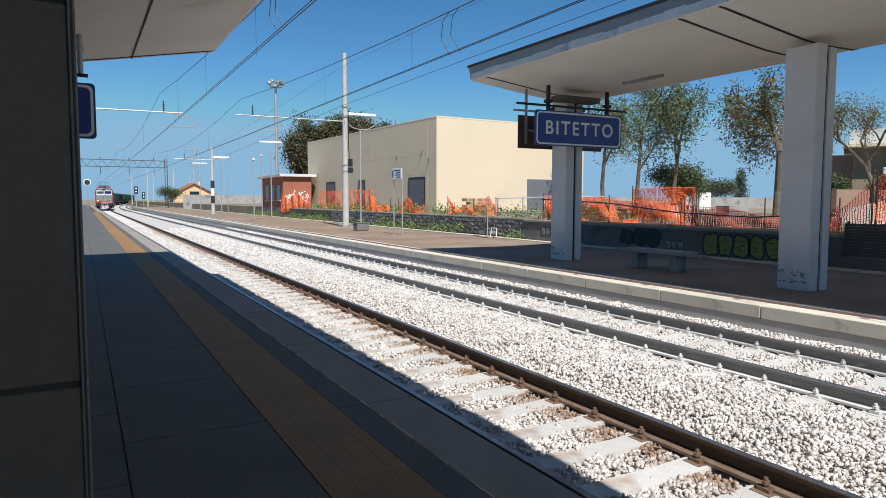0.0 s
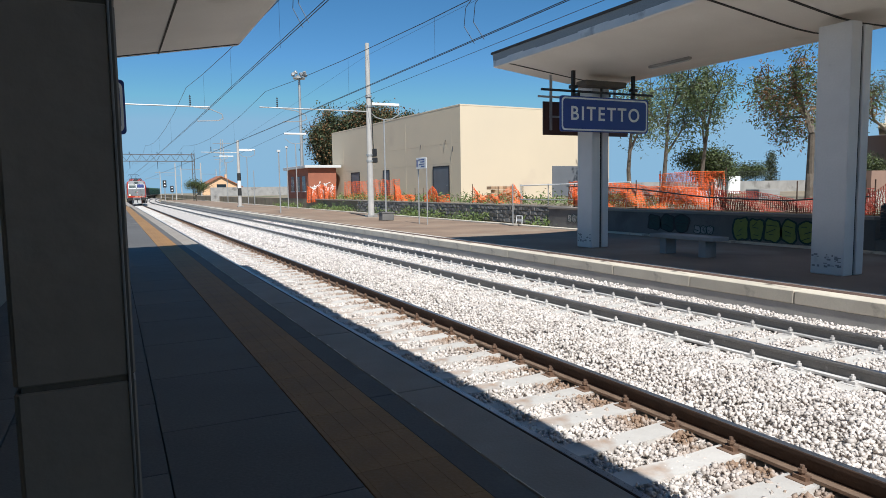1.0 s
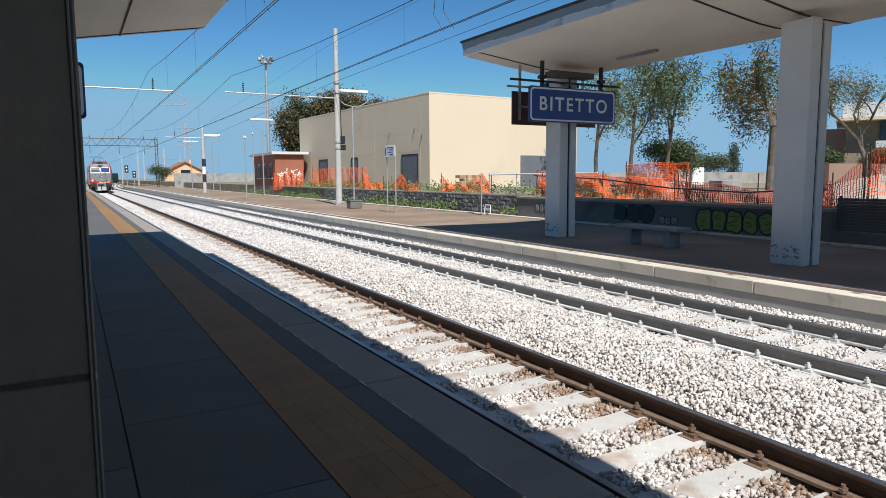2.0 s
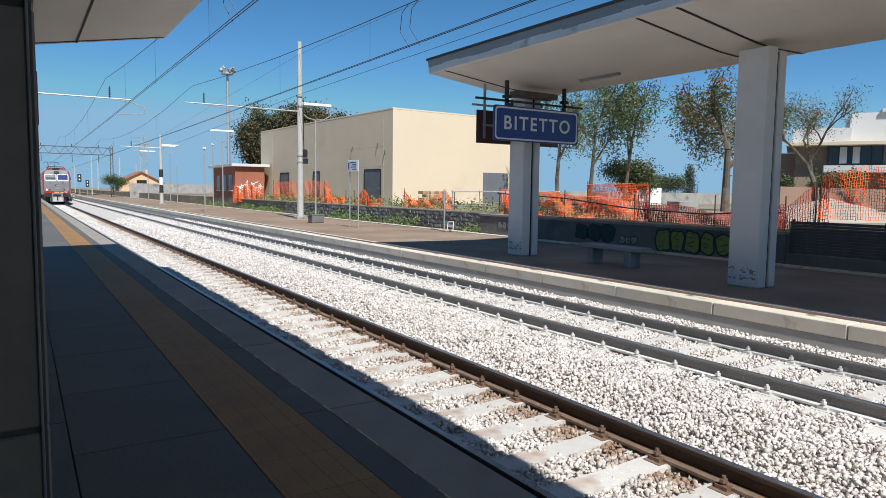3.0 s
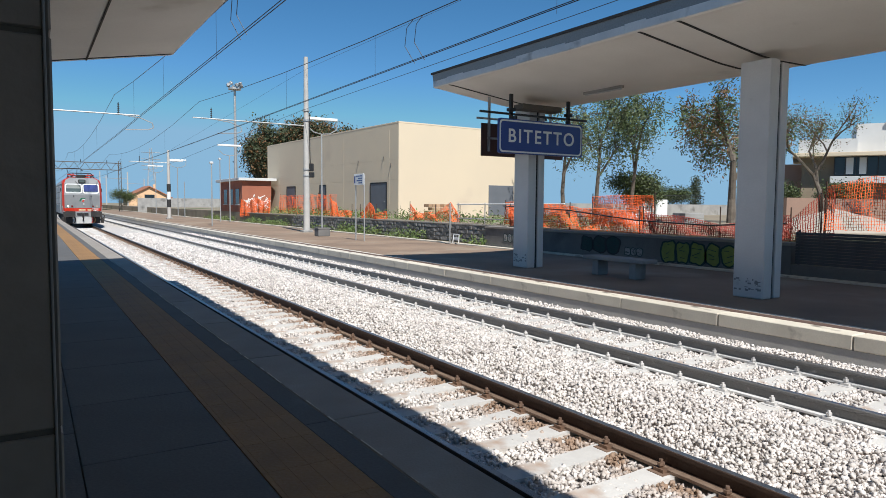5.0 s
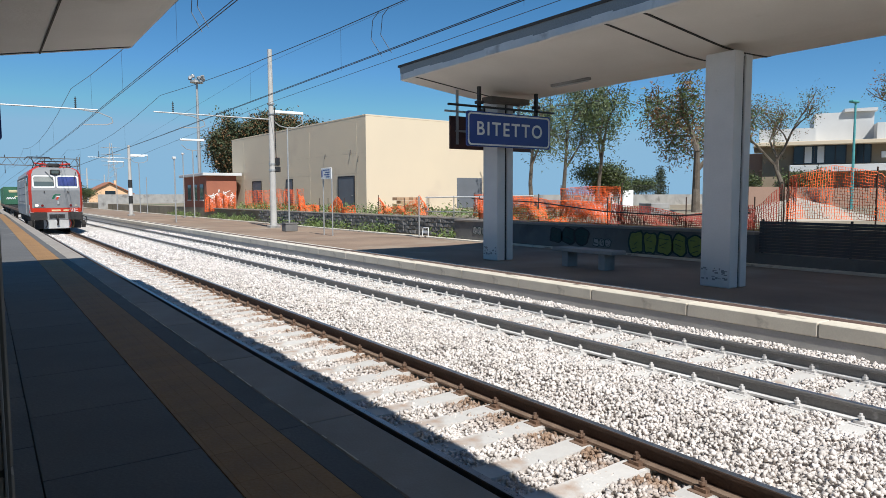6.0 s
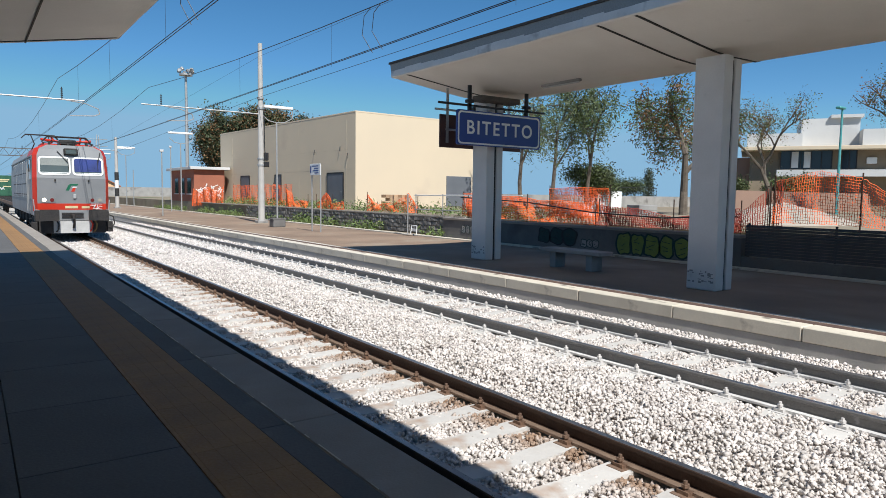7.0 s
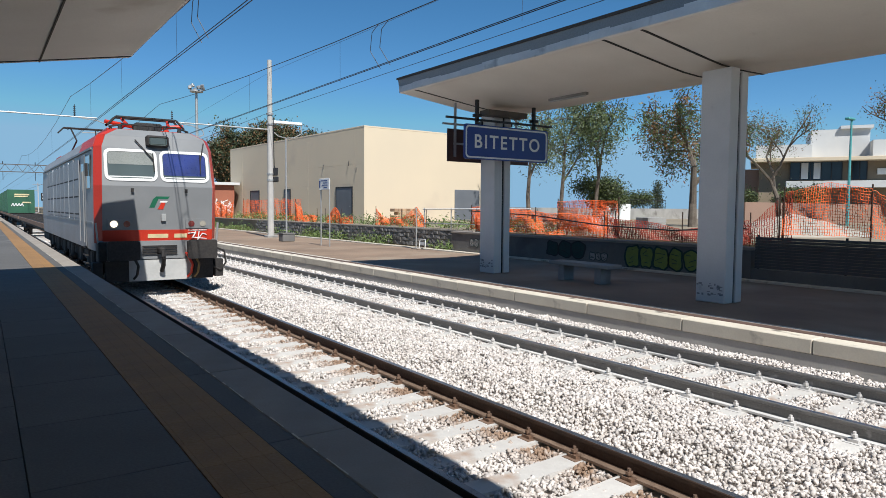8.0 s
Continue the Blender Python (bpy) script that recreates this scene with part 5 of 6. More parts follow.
def container(y, long, mat, label):
    e = thing("freight_container", 0, y, Z_RAIL, label, "container", "containers on the train")
    part("body", box(-1.2, 1.2, 0.05, long - 0.05, 1.2, 3.72, 0.02), mat, e)
    bm = bmesh.new()
    for k in range(int(long / 0.5)):
        for s in (-1, 1):
            quad_box(bm, s * 1.2 - 0.025, s * 1.2 + 0.025, 0.2 + 0.5 * k, 0.42 + 0.5 * k, 1.35, 3.6)
    tagged(part("corrugation", bm, mat, e), kind="stuff")
    bm = bmesh.new()
    for s in (-1, 1):
        quad_box(bm, s * 1.18 - 0.06, s * 1.18 + 0.06, 0.0, 0.14, 1.2, 3.74)
    part("corner_post", bm, mat, e)
    bm = bmesh.new()
    for z, a, b in ((3.2, -0.6, 0.75), (3.0, -0.6, 0.6), (2.35, 0.1, 0.9)):
        quad_box(bm, a, b, 0.02, 0.06, z - 0.07, z + 0.07)
    part("writing", bm, M["cream"], e, "unreadable yellow lettering bars")
    bm = bmesh.new()
    for k in range(4):
        pipe(bm, [(-0.9 + 0.28 * k, 0.03, 1.95), (-0.75 + 0.28 * k, 0.03, 2.25), (-0.65 + 0.28 * k, 0.03, 1.95)], 0.05, 4)
    part("scrawl", bm, M["white"], e, "white sprayed scrawl")
    return e


LOCO = locomotive()
TRAIN = [(LOCO, 0.0, 16.2)]
y_at = 16.8
CARGO = (None, None, "container_green", "container_green", "under", "container_green", "container_green")
for k, cargo in enumerate(CARGO):
    wagon, wheels = flat_wagon(y_at, 24.5)
    TRAIN.append((wagon, y_at, 24.5))
    WHEELS += wheels if k < 3 else []
    if cargo:
        for q in (0.4, 12.3):
            TRAIN.append((container(y_at + q, 11.8, M[cargo], "green steel freight container with faded lettering" if cargo != "under" else "dark steel freight container"), y_at + q, 11.8))
    y_at += 25.1


def train_front(t):
    return 18.0 + 14.4 * (8.0 - t)


# ---------------------------------------------------------------- vegetation
def leaves(name, centres, size, mat, parent, seed, per=1, long=1.0):
    """Small bent leaf blades scattered round the given centres."""
    rng = np.random.default_rng(seed)
    c = np.repeat(np.asarray(centres, np.float32), per, 0)
    n = len(c)
    c = c + rng.normal(0, 1, (n, 3)) * np.asarray(size) * 2.6
    u = rng.normal(0, 1, (n, 3))
    u /= np.linalg.norm(u, axis=1)[:, None]
    v = np.cross(u, rng.normal(0, 1, (n, 3)))
    v /= np.linalg.norm(v, axis=1)[:, None]
    s = rng.uniform(0.6, 1.3, (n, 1)) * size
    verts = np.stack([c - u * s * long, c + v * s * 0.45, c + u * s * long, c - v * s * 0.45], 1).reshape(-1, 3)
    ob = raw(name, verts, np.arange(4 * n).reshape(-1, 4), mat, parent)
    return tagged(ob, kind="stuff") if parent is None else ob


def tree(x, y, z, h, wide, mats, seed, label, name="tree", lean=(0, 0), low=0.24, count=5200, size=0.09, droop=0.0, trunk=0.2, clump=0.32):
    rnd = random.Random(seed)
    e = thing(name, x, y, z, label, "tree")
    segs, tips = [], []

    def limb(a, way, length, r, depth):
        b = a + way * length
        k = rnd.uniform(0.4, 0.6)
        mid = a + way * length * k + Vector((rnd.uniform(-1, 1), rnd.uniform(-1, 1), rnd.uniform(-0.3, 0.5))) * length * 0.1
        segs.append((a, mid, r, r * 0.82, 5 if depth else 9))
        segs.append((mid, b, r * 0.82, r * 0.6, 5 if depth else 9))
        if depth >= 1:
            tips.append(b)
            tips.append(mid.lerp(b, 0.3))
        if depth >= 2:
            tips.append(mid)
        if depth >= 3:
            tips.append(b)
            return
        for q in range(rnd.choice((3, 3, 4))):
            turn = Vector((rnd.uniform(-1, 1) * 0.9, rnd.uniform(-1, 1) * 0.9, rnd.uniform(0.05, 0.9) - droop * depth * 0.35))
            limb(b if q else mid.lerp(b, 0.5), (way * 0.55 + turn).normalized(), length * rnd.uniform(0.52, 0.75), r * 0.55, depth + 1)

    limb(Vector((0, 0, -0.1)), Vector((lean[0], lean[1], 1)).normalized(), h * low, trunk, 0)
    arr = np.array([tuple(t) for t in tips])
    foot = np.array((lean[0], lean[1], 0)) * h * low
    reach = np.percentile(np.hypot(arr[:, 0] - foot[0], arr[:, 1] - foot[1]), 92)
    sx, sz = wide / reach, h / arr[:, 2].max()
    squash = Matrix.Diagonal((sx, sx, sz, 1))
    bm = bmesh.new()
    for p, q, r0, r1, k in segs:
        rod(bm, squash @ p, squash @ q, r0, r1, k)
    arr = arr * np.array((sx, sx, sz))
    part("trunk", bm, M["bark"], e, "grey-brown trunk and limbs")
    rng = np.random.default_rng(seed)
    per = max(1, count // len(arr))
    for i, m in enumerate(mats):
        sel = arr[rng.random(len(arr)) < (0.6 if i == 0 else 0.4)]
        if len(sel):
            c = np.repeat(sel, max(1, per // 8), 0) + rng.normal(0, clump, (len(sel) * max(1, per // 8), 3)) - np.array([0, 0, droop]) * rng.random((len(sel) * max(1, per // 8), 1)) * 1.6
            leaves("crown", c, size, M[m], e, seed + i, 8, 1.5 if droop else 1.0)
    return e


tree(26.6, 34.0, Z_SITE, 8.2, 2.8, ("leaf_grey", "leaf"), 11, "slender eucalyptus with grey-green drooping leaves", droop=1.0, count=5200, size=0.085, clump=0.36, low=0.15, trunk=0.16)
tree(29.9, 34.5, Z_SITE, 9.6, 2.9, ("leaf_grey", "leaf"), 12, "tall eucalyptus with grey-green drooping leaves", droop=1.0, lean=(0.08, 0), count=5200, size=0.085, clump=0.36, low=0.15, trunk=0.17)
tree(32.8, 34.0, Z_SITE, 9.4, 3.1, ("leaf", "leaf_grey"), 13, "eucalyptus with leaning trunk and green leaves", droop=1.0, lean=(0.15, -0.05), count=5600, size=0.085, clump=0.36, low=0.15, trunk=0.16)
tree(27.2, 22.0, Z_SITE, 7.0, 3.6, ("leaf_brown", "leaf", "leaf"), 21, "robinia with brown seed pods and sparse green leaves", count=6500, size=0.07, trunk=0.24, clump=0.33, low=0.16, droop=0.7)
tree(31.4, 19.6, Z_SITE, 6.2, 2.0, ("leaf", "leaf_brown"), 22, "leaning robinia with bare branches", lean=(-0.15, 0.1), count=6000, size=0.05, clump=0.3, low=0.22, trunk=0.15)
tree(42.5, 17.2, Z_SITE, 8.6, 2.6, ("leaf_brown", "leaf"), 23, "robinia at the edge of the garden", count=7000, size=0.07)
for k, (x, y, h, w) in enumerate(((18.3, 76, 7.6, 2.9), (21.4, 78, 9.2, 3.2), (25.2, 77, 9.7, 3.0), (28.6, 79, 10.2, 3.0))):
    tree(x, y, Z_SITE, h, w, ("leaf_dark", "leaf_brown", "leaf_dark"), 31 + k, "dense dark green evergreen tree behind the building", low=0.28, count=14000, size=0.15, clump=0.5)
for k, (x, y, h, w) in enumerate(((34.4, 35, 2.9, 1.5), (37.0, 36, 2.2, 1.2), (45.5, 31, 2.2, 1.4), (48.0, 27.5, 2.4, 1.6), (9.8, 128, 3.5, 1.8), (60.0, 27, 2.5, 1.6), (52, 46, 2.2, 2.2))):
    tree(x, y, Z_SITE if x > 12 else -0.4, h, w, ("leaf_dark", "leaf", "leaf"), 51 + k, "dense green rounded shrub", name="shrub", low=0.2, count=6000, size=0.09, trunk=0.07, clump=0.25)


def cypress(x, y, z, h, seed):
    e = thing("cypress", x, y, z, "slim dark green cypress", "tree")
    part("trunk", rod(bmesh.new(), (0, 0, 0), (0, 0, h), 0.1, 0.02), M["bark"], e)
    rng = np.random.default_rng(seed)
    u = rng.random(500)
    a = rng.random(500) * math.tau
    r = 0.45 * np.sin(np.pi * np.clip(u * 0.9 + 0.1, 0, 1)) * rng.random(500) ** 0.5
    leaves("crown", np.stack([r * np.cos(a), r * np.sin(a), 0.3 + u * (h - 0.3)], 1), 0.1, M["leaf_dark"], e, seed, 5)


cypress(61.0, 50, Z_SITE, 4.0, 71)
cypress(50.6, 34.5, Z_SITE, 4.2, 72)
cypress(27.5, 44, Z_SITE, 3.4, 73)

rng = np.random.default_rng(5)
n = 1500
wy = 20 + 55 * rng.random(n) ** 1.3
wx = 11.85 + 0.95 * rng.random(n) ** 0.6
keep = np.sin(wy * 0.9) + np.sin(wy * 0.37 + 1) + rng.normal(0, 0.6, n) > 0.1
c = np.stack([wx, wy, -0.3 + rng.random(n) * np.where(wx > 12.45, 0.35, 0.18)], 1)[keep]
tagged(leaves("weeds", c, 0.055, M["weed"], None, 6, 9, 1.6), "rough green weeds along the foot of the wall", "weeds", kind="stuff")
n = 800
wy = 18 + 40 * rng.random(n)
c = np.stack([13.0 + 2.6 * rng.random(n), wy, Z_SITE + 0.3 * rng.random(n) * (np.sin(wy * 1.3) > -0.3)], 1)
tagged(leaves("weeds", c, 0.06, M["weed"], None, 7, 8, 1.6), "rough green weeds on the building ground", "weeds", kind="stuff")

# sand heap
bm = bmesh.new()
bmesh.ops.create_grid(bm, x_segments=40, y_segments=40, size=1)
for v in bm.verts:
    r = min(1.0, math.hypot(v.co.x, v.co.y))
    v.co = Vector((v.co.x * 3.2, v.co.y * 2.6, 0.85 * (1 - r) ** 0.85 + 0.05 * noise.noise(v.co * 4) - 0.05))
heap = part("sand_mound", bm, M["sand"], smooth=True)
heap.matrix_basis = pose(21.4, 13.8, Z_SITE)
tagged(heap, "pale heap of sand behind the fence", "sand heap")
for k, (x, y) in enumerate(((19.5, 22.0), (21.5, 24.5), (18.0, 27.0), (23.0, 20.5))):
    bp = thing("block_pallet", x, y, Z_SITE, "stack of pale building blocks on the site", "blocks", "stacks of blocks", rz=20 * k)
    for i in range(3):
        for j in range(2):
            part("block", box(0.52 * i, 0.52 * i + 0.5, 0, 0.9, 0.27 * j, 0.27 * j + 0.25, 0.01), M["concrete" if k % 2 else "plaster"], bp)

# ---------------------------------------------------------------- orange site nets


def net(line, cell, mat, label, seed, strand=0.021, slack=0.05):
    """A plastic mesh hung between posts: line holds (x, y, z_bottom, z_top) from post to post."""
    rng = np.random.default_rng(seed)
    e = thing("safety_net", 0, 0, 0, label, "safety net", "orange safety nets")
    P = np.array(line, float)
    d = np.r_[0, np.cumsum(np.hypot(np.diff(P[:, 0]), np.diff(P[:, 1])))]
    n = max(2, int(d[-1] / cell))
    s = np.linspace(0, d[-1], n + 1)
    g = [np.interp(s, d, P[:, k]) for k in range(4)]
    rows = max(3, int(np.mean(P[:, 3] - P[:, 2]) / cell))
    u = np.linspace(0, 1, rows + 1)
    ph = rng.random(4) * 6
    waves = [(rng.uniform(0.3, 0.8), rng.uniform(0.7, 6.0), rng.random() * 6, rng.uniform(-4, 4)) for _ in range(5)]
    X = np.empty((n + 1, rows + 1, 3))
    for j, w in enumerate(u):
        sag = sum(slack * a_ * np.sin(s * f_ + p_ + q_ * w) for a_, f_, p_, q_ in waves)
        X[:, j, 0] = g[0] + sag * 1.3
        X[:, j, 1] = g[1] + 0.4 * sag
        X[:, j, 2] = g[2] + (g[3] - g[2]) * w + 0.7 * sum(slack * a_ * np.sin(s * f_ * 0.7 + p_ * 2) for a_, f_, p_, q_ in waves[:3]) * (0.15 + w)
    X += rng.normal(0, cell * 0.13, X.shape) * np.array([0.6, 1.0, 1.0])
    vs, fs = [], []
    t = np.array([0.7, 0, 0.7]) * strand / 2
    h = np.array([0.7, -0.7, 0]) * strand / 2
    for j in range(rows + 1):
        base = len(vs)
        for i in range(n + 1):
            vs += [X[i, j] - t, X[i, j] + t]
        fs += [(base + 2 * i, base + 2 * i + 2, base + 2 * i + 3, base + 2 * i + 1) for i in range(n)]
    for i in range(n + 1):
        base = len(vs)
        for j in range(rows + 1):
            vs += [X[i, j] - h, X[i, j] + h]
        fs += [(base + 2 * j, base + 2 * j + 1, base + 2 * j + 3, base + 2 * j + 2) for j in range(rows)]
    ob = raw("mesh", np.array(vs), np.array(fs), mat, e)
    ob["kind"] = "stuff"
    for x, y, z0, z1 in line[::2]:
        part("post", rod(bmesh.new(), (x + 0.03, y, Z_SITE - 0.05), (x + 0.03, y, max(z1, 1.3) + 0.12), 0.018, n=6), M["rail"], e, "thin rusty steel post")
    return e


net([(12.5, 21.6, 0.62, 1.35), (12.55, 20.0, 0.62, 1.5), (12.5, 18.2, 0.62, 1.42), (12.5, 16.7, 0.6, 1.3), (12.5, 14.9, 0.6, 1.28)], 0.055, M["orange"], "orange plastic safety net sagging between posts", 1)
net([(13.0, 17.6, 0.75, 1.72), (13.0, 16.4, 0.75, 1.78), (13.0, 14.9, 0.75, 1.74)], 0.052, M["orange"], "bright orange plastic safety net panel", 2, 0.017)
net([(12.45, 15.0, 0.6, 1.25), (12.5, 13.4, 0.6, 1.12), (12.5, 12.2, 0.6, 0.92), (12.5, 11.0, 0.6, 1.05), (12.5, 10.2, 0.6, 1.2)], 0.058, M["shaded_net"], "dense plastic safety net fallen low, shade put into its dark red", 3)
net([(12.5, 14.6, 0.62, 1.0), (12.6, 12.8, 0.62, 0.85), (12.6, 11.2, 0.62, 1.0), (12.6, 10.2, 0.62, 1.1)], 0.07, M["shaded_net"], "dense plastic safety net fallen low, shade put into its dark red", 13)
net([(12.3, 10.3, 0.6, 1.05), (12.35, 9.9, 0.62, 1.3), (12.4, 9.4, 0.64, 1.75), (12.4, 9.1, 0.66, 1.95)], 0.055, M["shaded_net"], "dense plastic safety net rising to a post, shade put into its dark red", 4, 0.02)
net([(12.4, 9.3, 0.9, 1.92), (12.5, 8.3, 0.9, 2.12), (12.5, 7.4, 0.9, 1.95), (12.45, 6.6, 0.8, 1.45), (12.4, 6.0, 0.8, 1.3)], 0.052, M["orange"], "orange plastic safety net over the slat fence", 5, 0.012)
net([(13.3, 23.0, 0.65, 1.5), (13.2, 22.3, 0.62, 1.55), (13.3, 21.7, 0.62, 1.5)], 0.07, M["orange"], "bunched orange plastic safety net", 6, 0.02, 0.03)
net([(13.4, 31.4, 0.62, 1.45), (13.4, 30.4, 0.62, 0.95), (13.4, 28.8, 0.62, 1.0), (13.4, 27.4, 0.62, 1.5), (13.4, 26.6, 0.62, 0.9)], 0.08, M["orange"], "slumped orange plastic safety net", 7, 0.022)
net([(13.4, 37.6, 0.5, 0.9), (13.3, 36.0, 0.4, 1.5), (13.0, 34.6, 0.2, 0.9), (13.0, 33.4, 0.3, 1.0)], 0.09, M["orange"], "orange plastic safety net slumped in a loop", 8, 0.026)
net([(13.3, 42.0, 0.5, 1.9), (13.2, 40.4, 0.1, 1.0), (13.3, 38.6, 0.3, 1.0)], 0.09, M["orange"], "orange plastic safety net slumped in a loop", 9, 0.026)
net([(13.8, 54.0, 0.65, 2.05), (13.8, 49.5, 0.65, 2.0), (13.8, 45.5, 0.65, 2.05), (13.8, 42.2, 0.65, 2.0)], 0.13, M["orange"], "tall orange plastic safety net before the building", 10, 0.018)
net([(12.7, 61.8, 0.2, 1.8), (12.8, 60.0, 0.3, 1.4), (13.0, 58.5, 0.4, 1.9), (13.1, 56.0, 0.5, 1.5), (13.2, 54.5, 0.5, 1.9)], 0.13, M["orange"], "orange plastic safety net before the red hut", 14, 0.035)
bm = bmesh.new()
pipe(bm, [(12.3, 21.8, 1.38), (12.3, 18, 1.25), (12.3, 15.0, 0.98), (12.3, 12.4, 0.9), (12.3, 10.2, 1.02)], 0.02)
tagged(part("slack_cable", bm, M["dark_metal"]), "black cable slung along the nets", "cable")

# ---------------------------------------------------------------- stone wall behind the platform
sw = part("wall_stone", box(12.92, 13.3, 22.2, 61.8, -0.9, 0.50), M["dark_concrete"])
tagged(sw, "low rough dark stone retaining wall with pale cap", "wall", kind="structure")
rnd = random.Random(9)
stone_meshes = []
for k in range(6):
    bm = box(-0.06, 0.05, -0.5, 0.5, -0.5, 0.5, 0.0)
    bmesh.ops.bevel(bm, geom=bm.edges[:], offset=0.03, segments=1, affect="EDGES")
    for v in bm.verts:
        v.co.x += rnd.uniform(-0.03, 0.012)
    stone_meshes.append(mesh_of(bm, "stone", M["stone"]))
for course in range(4):
    z = -0.25 + 0.19 * course
    y = 22.3 + rnd.uniform(0, 0.3)
    while y < 48:
        w = rnd.uniform(0.26, 0.55)
        if y < 48:
            o = piece("stone", rnd.choice(stone_meshes), sw, Matrix.LocRotScale((12.90, y + w / 2, z + 0.09), Euler((0, 0, rnd.uniform(-0.06, 0.06))), (1, w - 0.03, 0.165 + rnd.uniform(-0.02, 0.015))))
        y += w
tagged(part("wall_stone_cap", box(12.82, 13.36, 22.2, 61.8, 0.5, 0.57, 0.012), M["coping"]), "pale concrete cap on the stone wall", "wall cap", kind="structure")
tagged(part("back_kerb", box(11.5, 11.74, -25, 150, -1.0, Z_TWO + 0.05, 0.01), M["kerb"]), "pale kerb along the platform's back edge", "kerb", kind="structure")

# ---------------------------------------------------------------- paving, kerbs
cp = [mesh_of(box(-1.97, -1.6, 0.004, 1.996, -0.16, 0.0, 0.008), "coping_slab", M["coping"])]
pv = mesh_of(box(0.003, 0.797, 0.003, 1.197, -0.05, 0.0, 0.003), "paver", M["paver"])
bd = mesh_of(box(-2.15, -1.975, 0.003, 1.997, -0.05, -0.001, 0.003), "border_slab", M["paver"])
bm = box(-2.617, -2.153, 0.001, 0.449, -0.05, 0.0, 0.001)
for i in range(4):
    quad_box(bm, -2.59 + 0.115 * i, -2.525 + 0.115 * i, 0.001, 0.449, 0.0, 0.0015)
tc = mesh_of(bm, "tactile_paver", M["tactile"])
tcf = mesh_of(box(-2.617, -2.153, 0.003, 5.997, -0.05, 0.0, 0.003), "tactile_paver", M["tactile"])
for k in range(40):
    piece("coping_slab", cp[0], plat_a, pose(0, -3.27 + 2 * k, 0))
    if k < 30:
        piece("border_slab", bd, plat_a, pose(0, -3.27 + 2 * k, 0))
for k in range(70):
    piece("tactile_paver", tc, plat_a, pose(0, -2.2 + 0.45 * k, 0))
for k in range(8):
    piece("tactile_paver", tcf, plat_a, pose(0, 29.3 + 6 * k, 0))
for i in range(4):
    for k in range(26):
        piece("paver", pv, plat_a, pose(-3.42 - 0.8 * i, -2.5 + 1.2 * k + 0.6 * (i % 2), 0))
tagged(part("paving_far", box(-9.5, -2.62, 28.7, 175, -0.04, -0.002), M["paver"], plat_a), kind="stuff")
tagged(part("paving_side", box(-9.5, -5.83, -25, 28.7, -0.04, -0.002), M["paver"], plat_a), kind="stuff")
tagged(part("coping_far", box(-2.15, -1.6, 76.8, 175, -0.2, -0.001), M["coping"], plat_a), kind="stuff")
tagged(part("platform_face", box(-1.72, -1.66, -25, 175, -1.0, -0.16), M["dark_concrete"], plat_a), kind="stuff")
rnd = random.Random(77)
bm = bmesh.new()
y, x = 0.6, -1.972
while y < 26:
    yn = y + rnd.uniform(0.05, 0.16)
    w = rnd.uniform(0.002, 0.007)
    x = min(max(x + rnd.uniform(-0.004, 0.004), -1.985), -1.958)
    if rnd.random() < 0.6:
        quad_box(bm, x - w, x + w, y, yn, -0.002, 0.0025)
    y = yn
tagged(part("mortar_crust", bm, M["kerb"], plat_a, "pale crumbling mortar along the coping joint"), kind="stuff")
kb = mesh_of(box(5.43, 5.775, 0.006, 1.994, -0.2, 0.0, 0.012), "kerb_block", M["kerb"])
for k in range(38):
    piece("kerb_block", kb, plat_b, pose(0, -2.87 + 2 * k, Z_TWO + 0.005))
part("kerb_far", box(5.43, 5.775, 73.2, 150, Z_TWO - 0.2, Z_TWO + 0.004), M["kerb"], plat_b)
part("kerb_face", box(5.445, 5.8, -25, 150, -1.0, Z_TWO - 0.2), M["mast"], plat_b)
part("edge_line", box(6.02, 6.14, -25, 150, Z_TWO + 0.001, Z_TWO + 0.005), M["white_line"], plat_b, "worn white safety line")
part("edge_line", box(5.80, 5.98, -25, 150, Z_TWO + 0.001, Z_TWO + 0.004), M["red_line"], plat_b, "worn reddish strip beside the kerb")


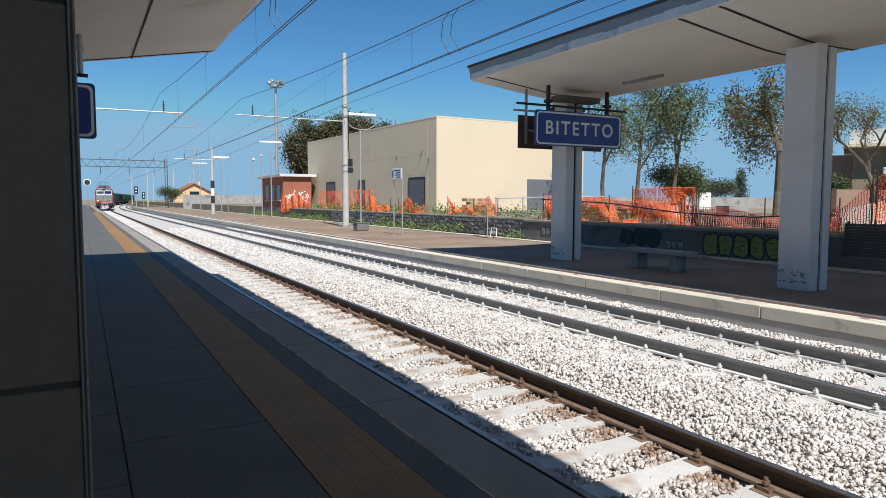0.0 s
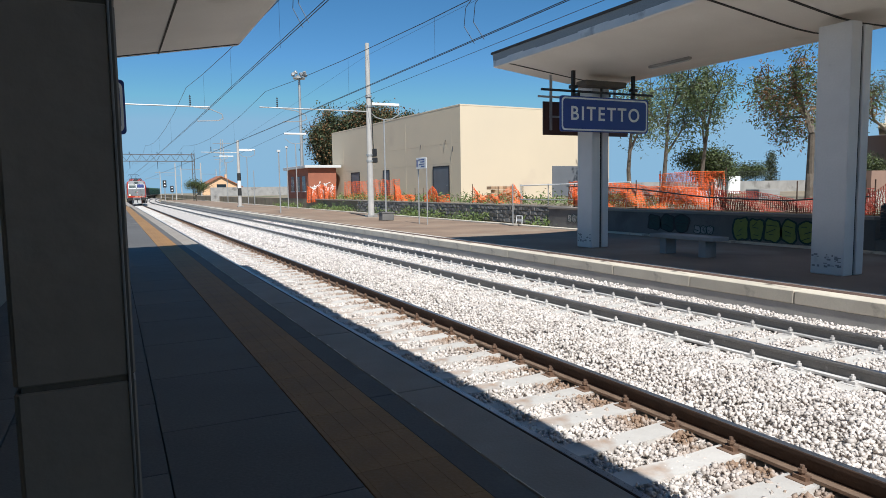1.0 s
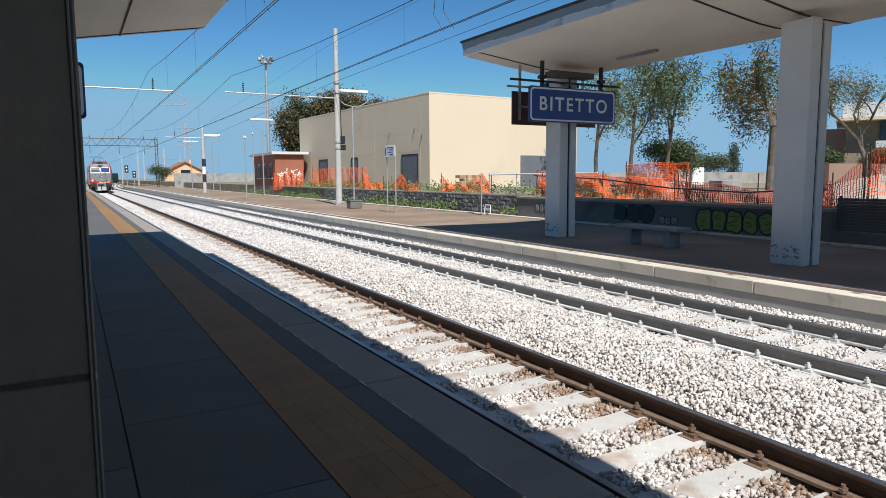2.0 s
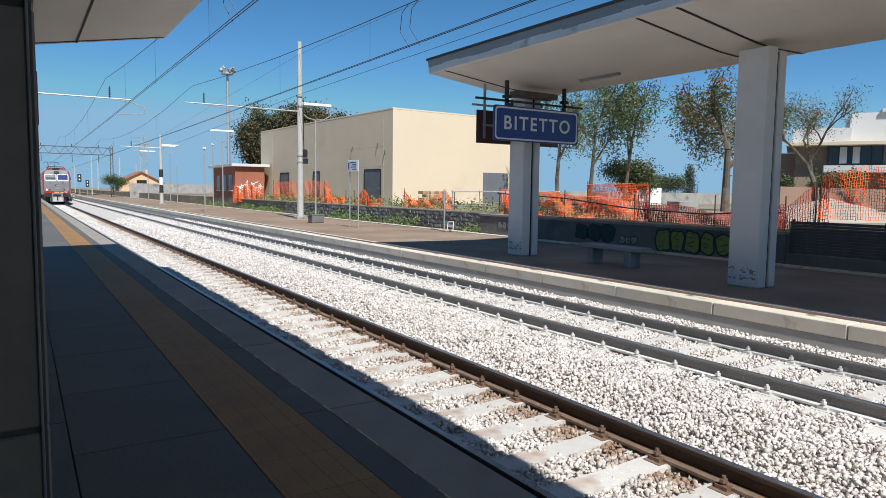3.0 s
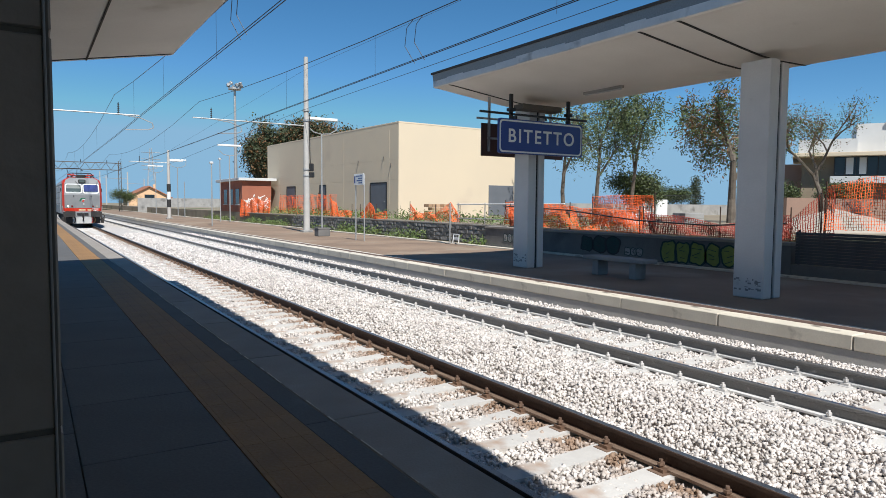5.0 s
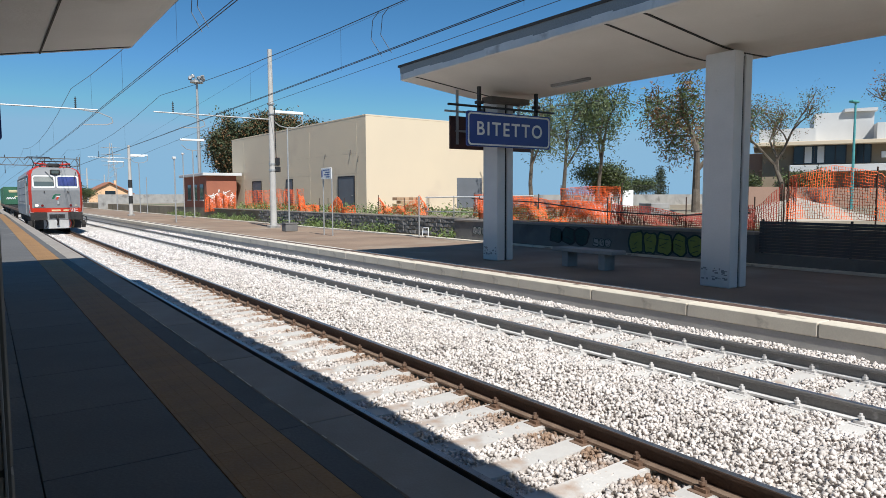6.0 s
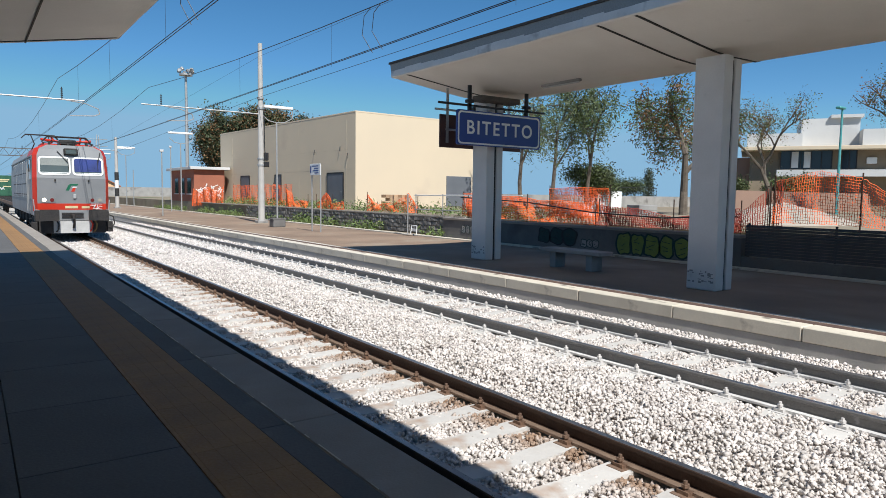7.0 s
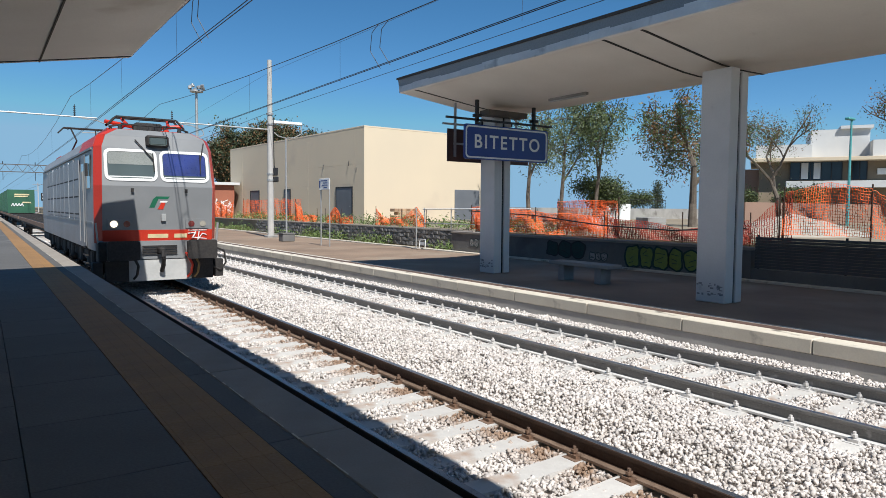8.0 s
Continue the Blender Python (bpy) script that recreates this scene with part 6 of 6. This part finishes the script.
# ---------------------------------------------------------------- loose ballast stones
def ballast(name, x0, x1, y0, y1, per_m2, size, seed, label):
    rng = np.random.default_rng(seed)
    block = np.array([(i, j, k) for i in (-1, 1) for j in (-1, 1) for k in (-1, 1)]) * 0.62
    tri = np.array([(0, 1, 3), (0, 3, 2), (4, 6, 7), (4, 7, 5), (0, 4, 5), (0, 5, 1), (2, 3, 7), (2, 7, 6), (0, 2, 6), (0, 6, 4), (1, 5, 7), (1, 7, 3)])
    n = int((x1 - x0) * (y1 - y0) * per_m2)
    x, y = rng.uniform(x0, x1, n), rng.uniform(y0, y1, n)
    ok = np.ones(n, bool)
    for c in (0.0, 4.0):
        for s in (-1, 1):
            ok &= np.abs(x - c - s * 0.7535) > 0.085 + 0.3 * size
        near = np.abs((y + 4.2 + 0.3) % 0.6 - 0.3) < 0.115
        ok &= ~(near & (np.abs(x - c) < 1.12) & (rng.random(n) < (0.76 if c == 0 else 0.86)))
    x, y = x[ok], y[ok]
    n = len(x)
    z = -0.735 - np.where(np.abs(x) < 0.65, 0.012, 0) + np.where((x > 1.25) & (x < 2.75), 0.105 * np.clip(1 - (np.abs(x - 2.0) - 0.35) / 0.4, 0, 1), 0) + np.where(x > 5.0, 0.11, 0)
    z += 0.012 * np.sin(x * 9 + 2 * np.sin(y * 3)) + rng.uniform(-0.022, 0.02, n)
    kinds = block[None] * rng.uniform(0.45, 1.4, (24, 8, 1)) + rng.uniform(-0.2, 0.2, (24, 8, 3))
    kinds *= rng.uniform(0.62, 1.3, (24, 1, 3))
    q = rng.normal(0, 1, (n, 4))
    q /= np.linalg.norm(q, axis=1)[:, None]
    a, b, c_, d = q.T
    R = np.stack([1 - 2 * (c_ * c_ + d * d), 2 * (b * c_ - a * d), 2 * (b * d + a * c_), 2 * (b * c_ + a * d), 1 - 2 * (b * b + d * d), 2 * (c_ * d - a * b), 2 * (b * d - a * c_), 2 * (c_ * d + a * b), 1 - 2 * (b * b + c_ * c_)], 1).reshape(-1, 3, 3)
    v = np.einsum("nij,nkj->nki", R, kinds[rng.integers(0, 24, n)]) * (size * 0.5 * rng.uniform(0.6, 1.25, (n, 1, 1)))
    v += np.stack([x, y, z], 1)[:, None]
    f = tri[None] + 8 * np.arange(n)[:, None, None]
    return tagged(raw(name, v.reshape(-1, 3), f.reshape(-1, 3), M["ballast"]), label, "ballast", kind="stuff")


ballast("ballast", -1.55, 5.42, 1.3, 11.0, 1350, 0.047, 1, "pale grey-white crushed stone ballast, rust-stained by one rail")
ballast("ballast", -1.55, 5.42, -4.5, 1.3, 320, 0.065, 4, "pale grey-white crushed stone ballast beside the platforms")
ballast("ballast", -1.55, 5.42, 11.0, 24.0, 620, 0.058, 2, "pale grey-white crushed stone ballast between the tracks")
ballast("ballast", -1.55, 5.42, 24.0, 48.0, 130, 0.09, 3, "pale grey-white crushed stone ballast along the line")


# ---------------------------------------------------------------- what moves
def motions():
    for ob, back_by, long in TRAIN:
        rows = []
        for t in [k * 0.25 for k in range(33)]:
            y = train_front(t) + back_by
            x0, x1 = bend(y), bend(y + long)
            rows.append((t, pose(x0, y, Z_RAIL, 0, 0, -math.degrees(math.atan2(x1 - x0, long)))))
        walk(ob, rows)
    for w, y, r in WHEELS:
        rate = math.degrees(14.4 / r)
        walk(w, [(k / 30, pose(0, y, r, rate * k / 30 % 360, 0, 0)) for k in range(241)])


motions()
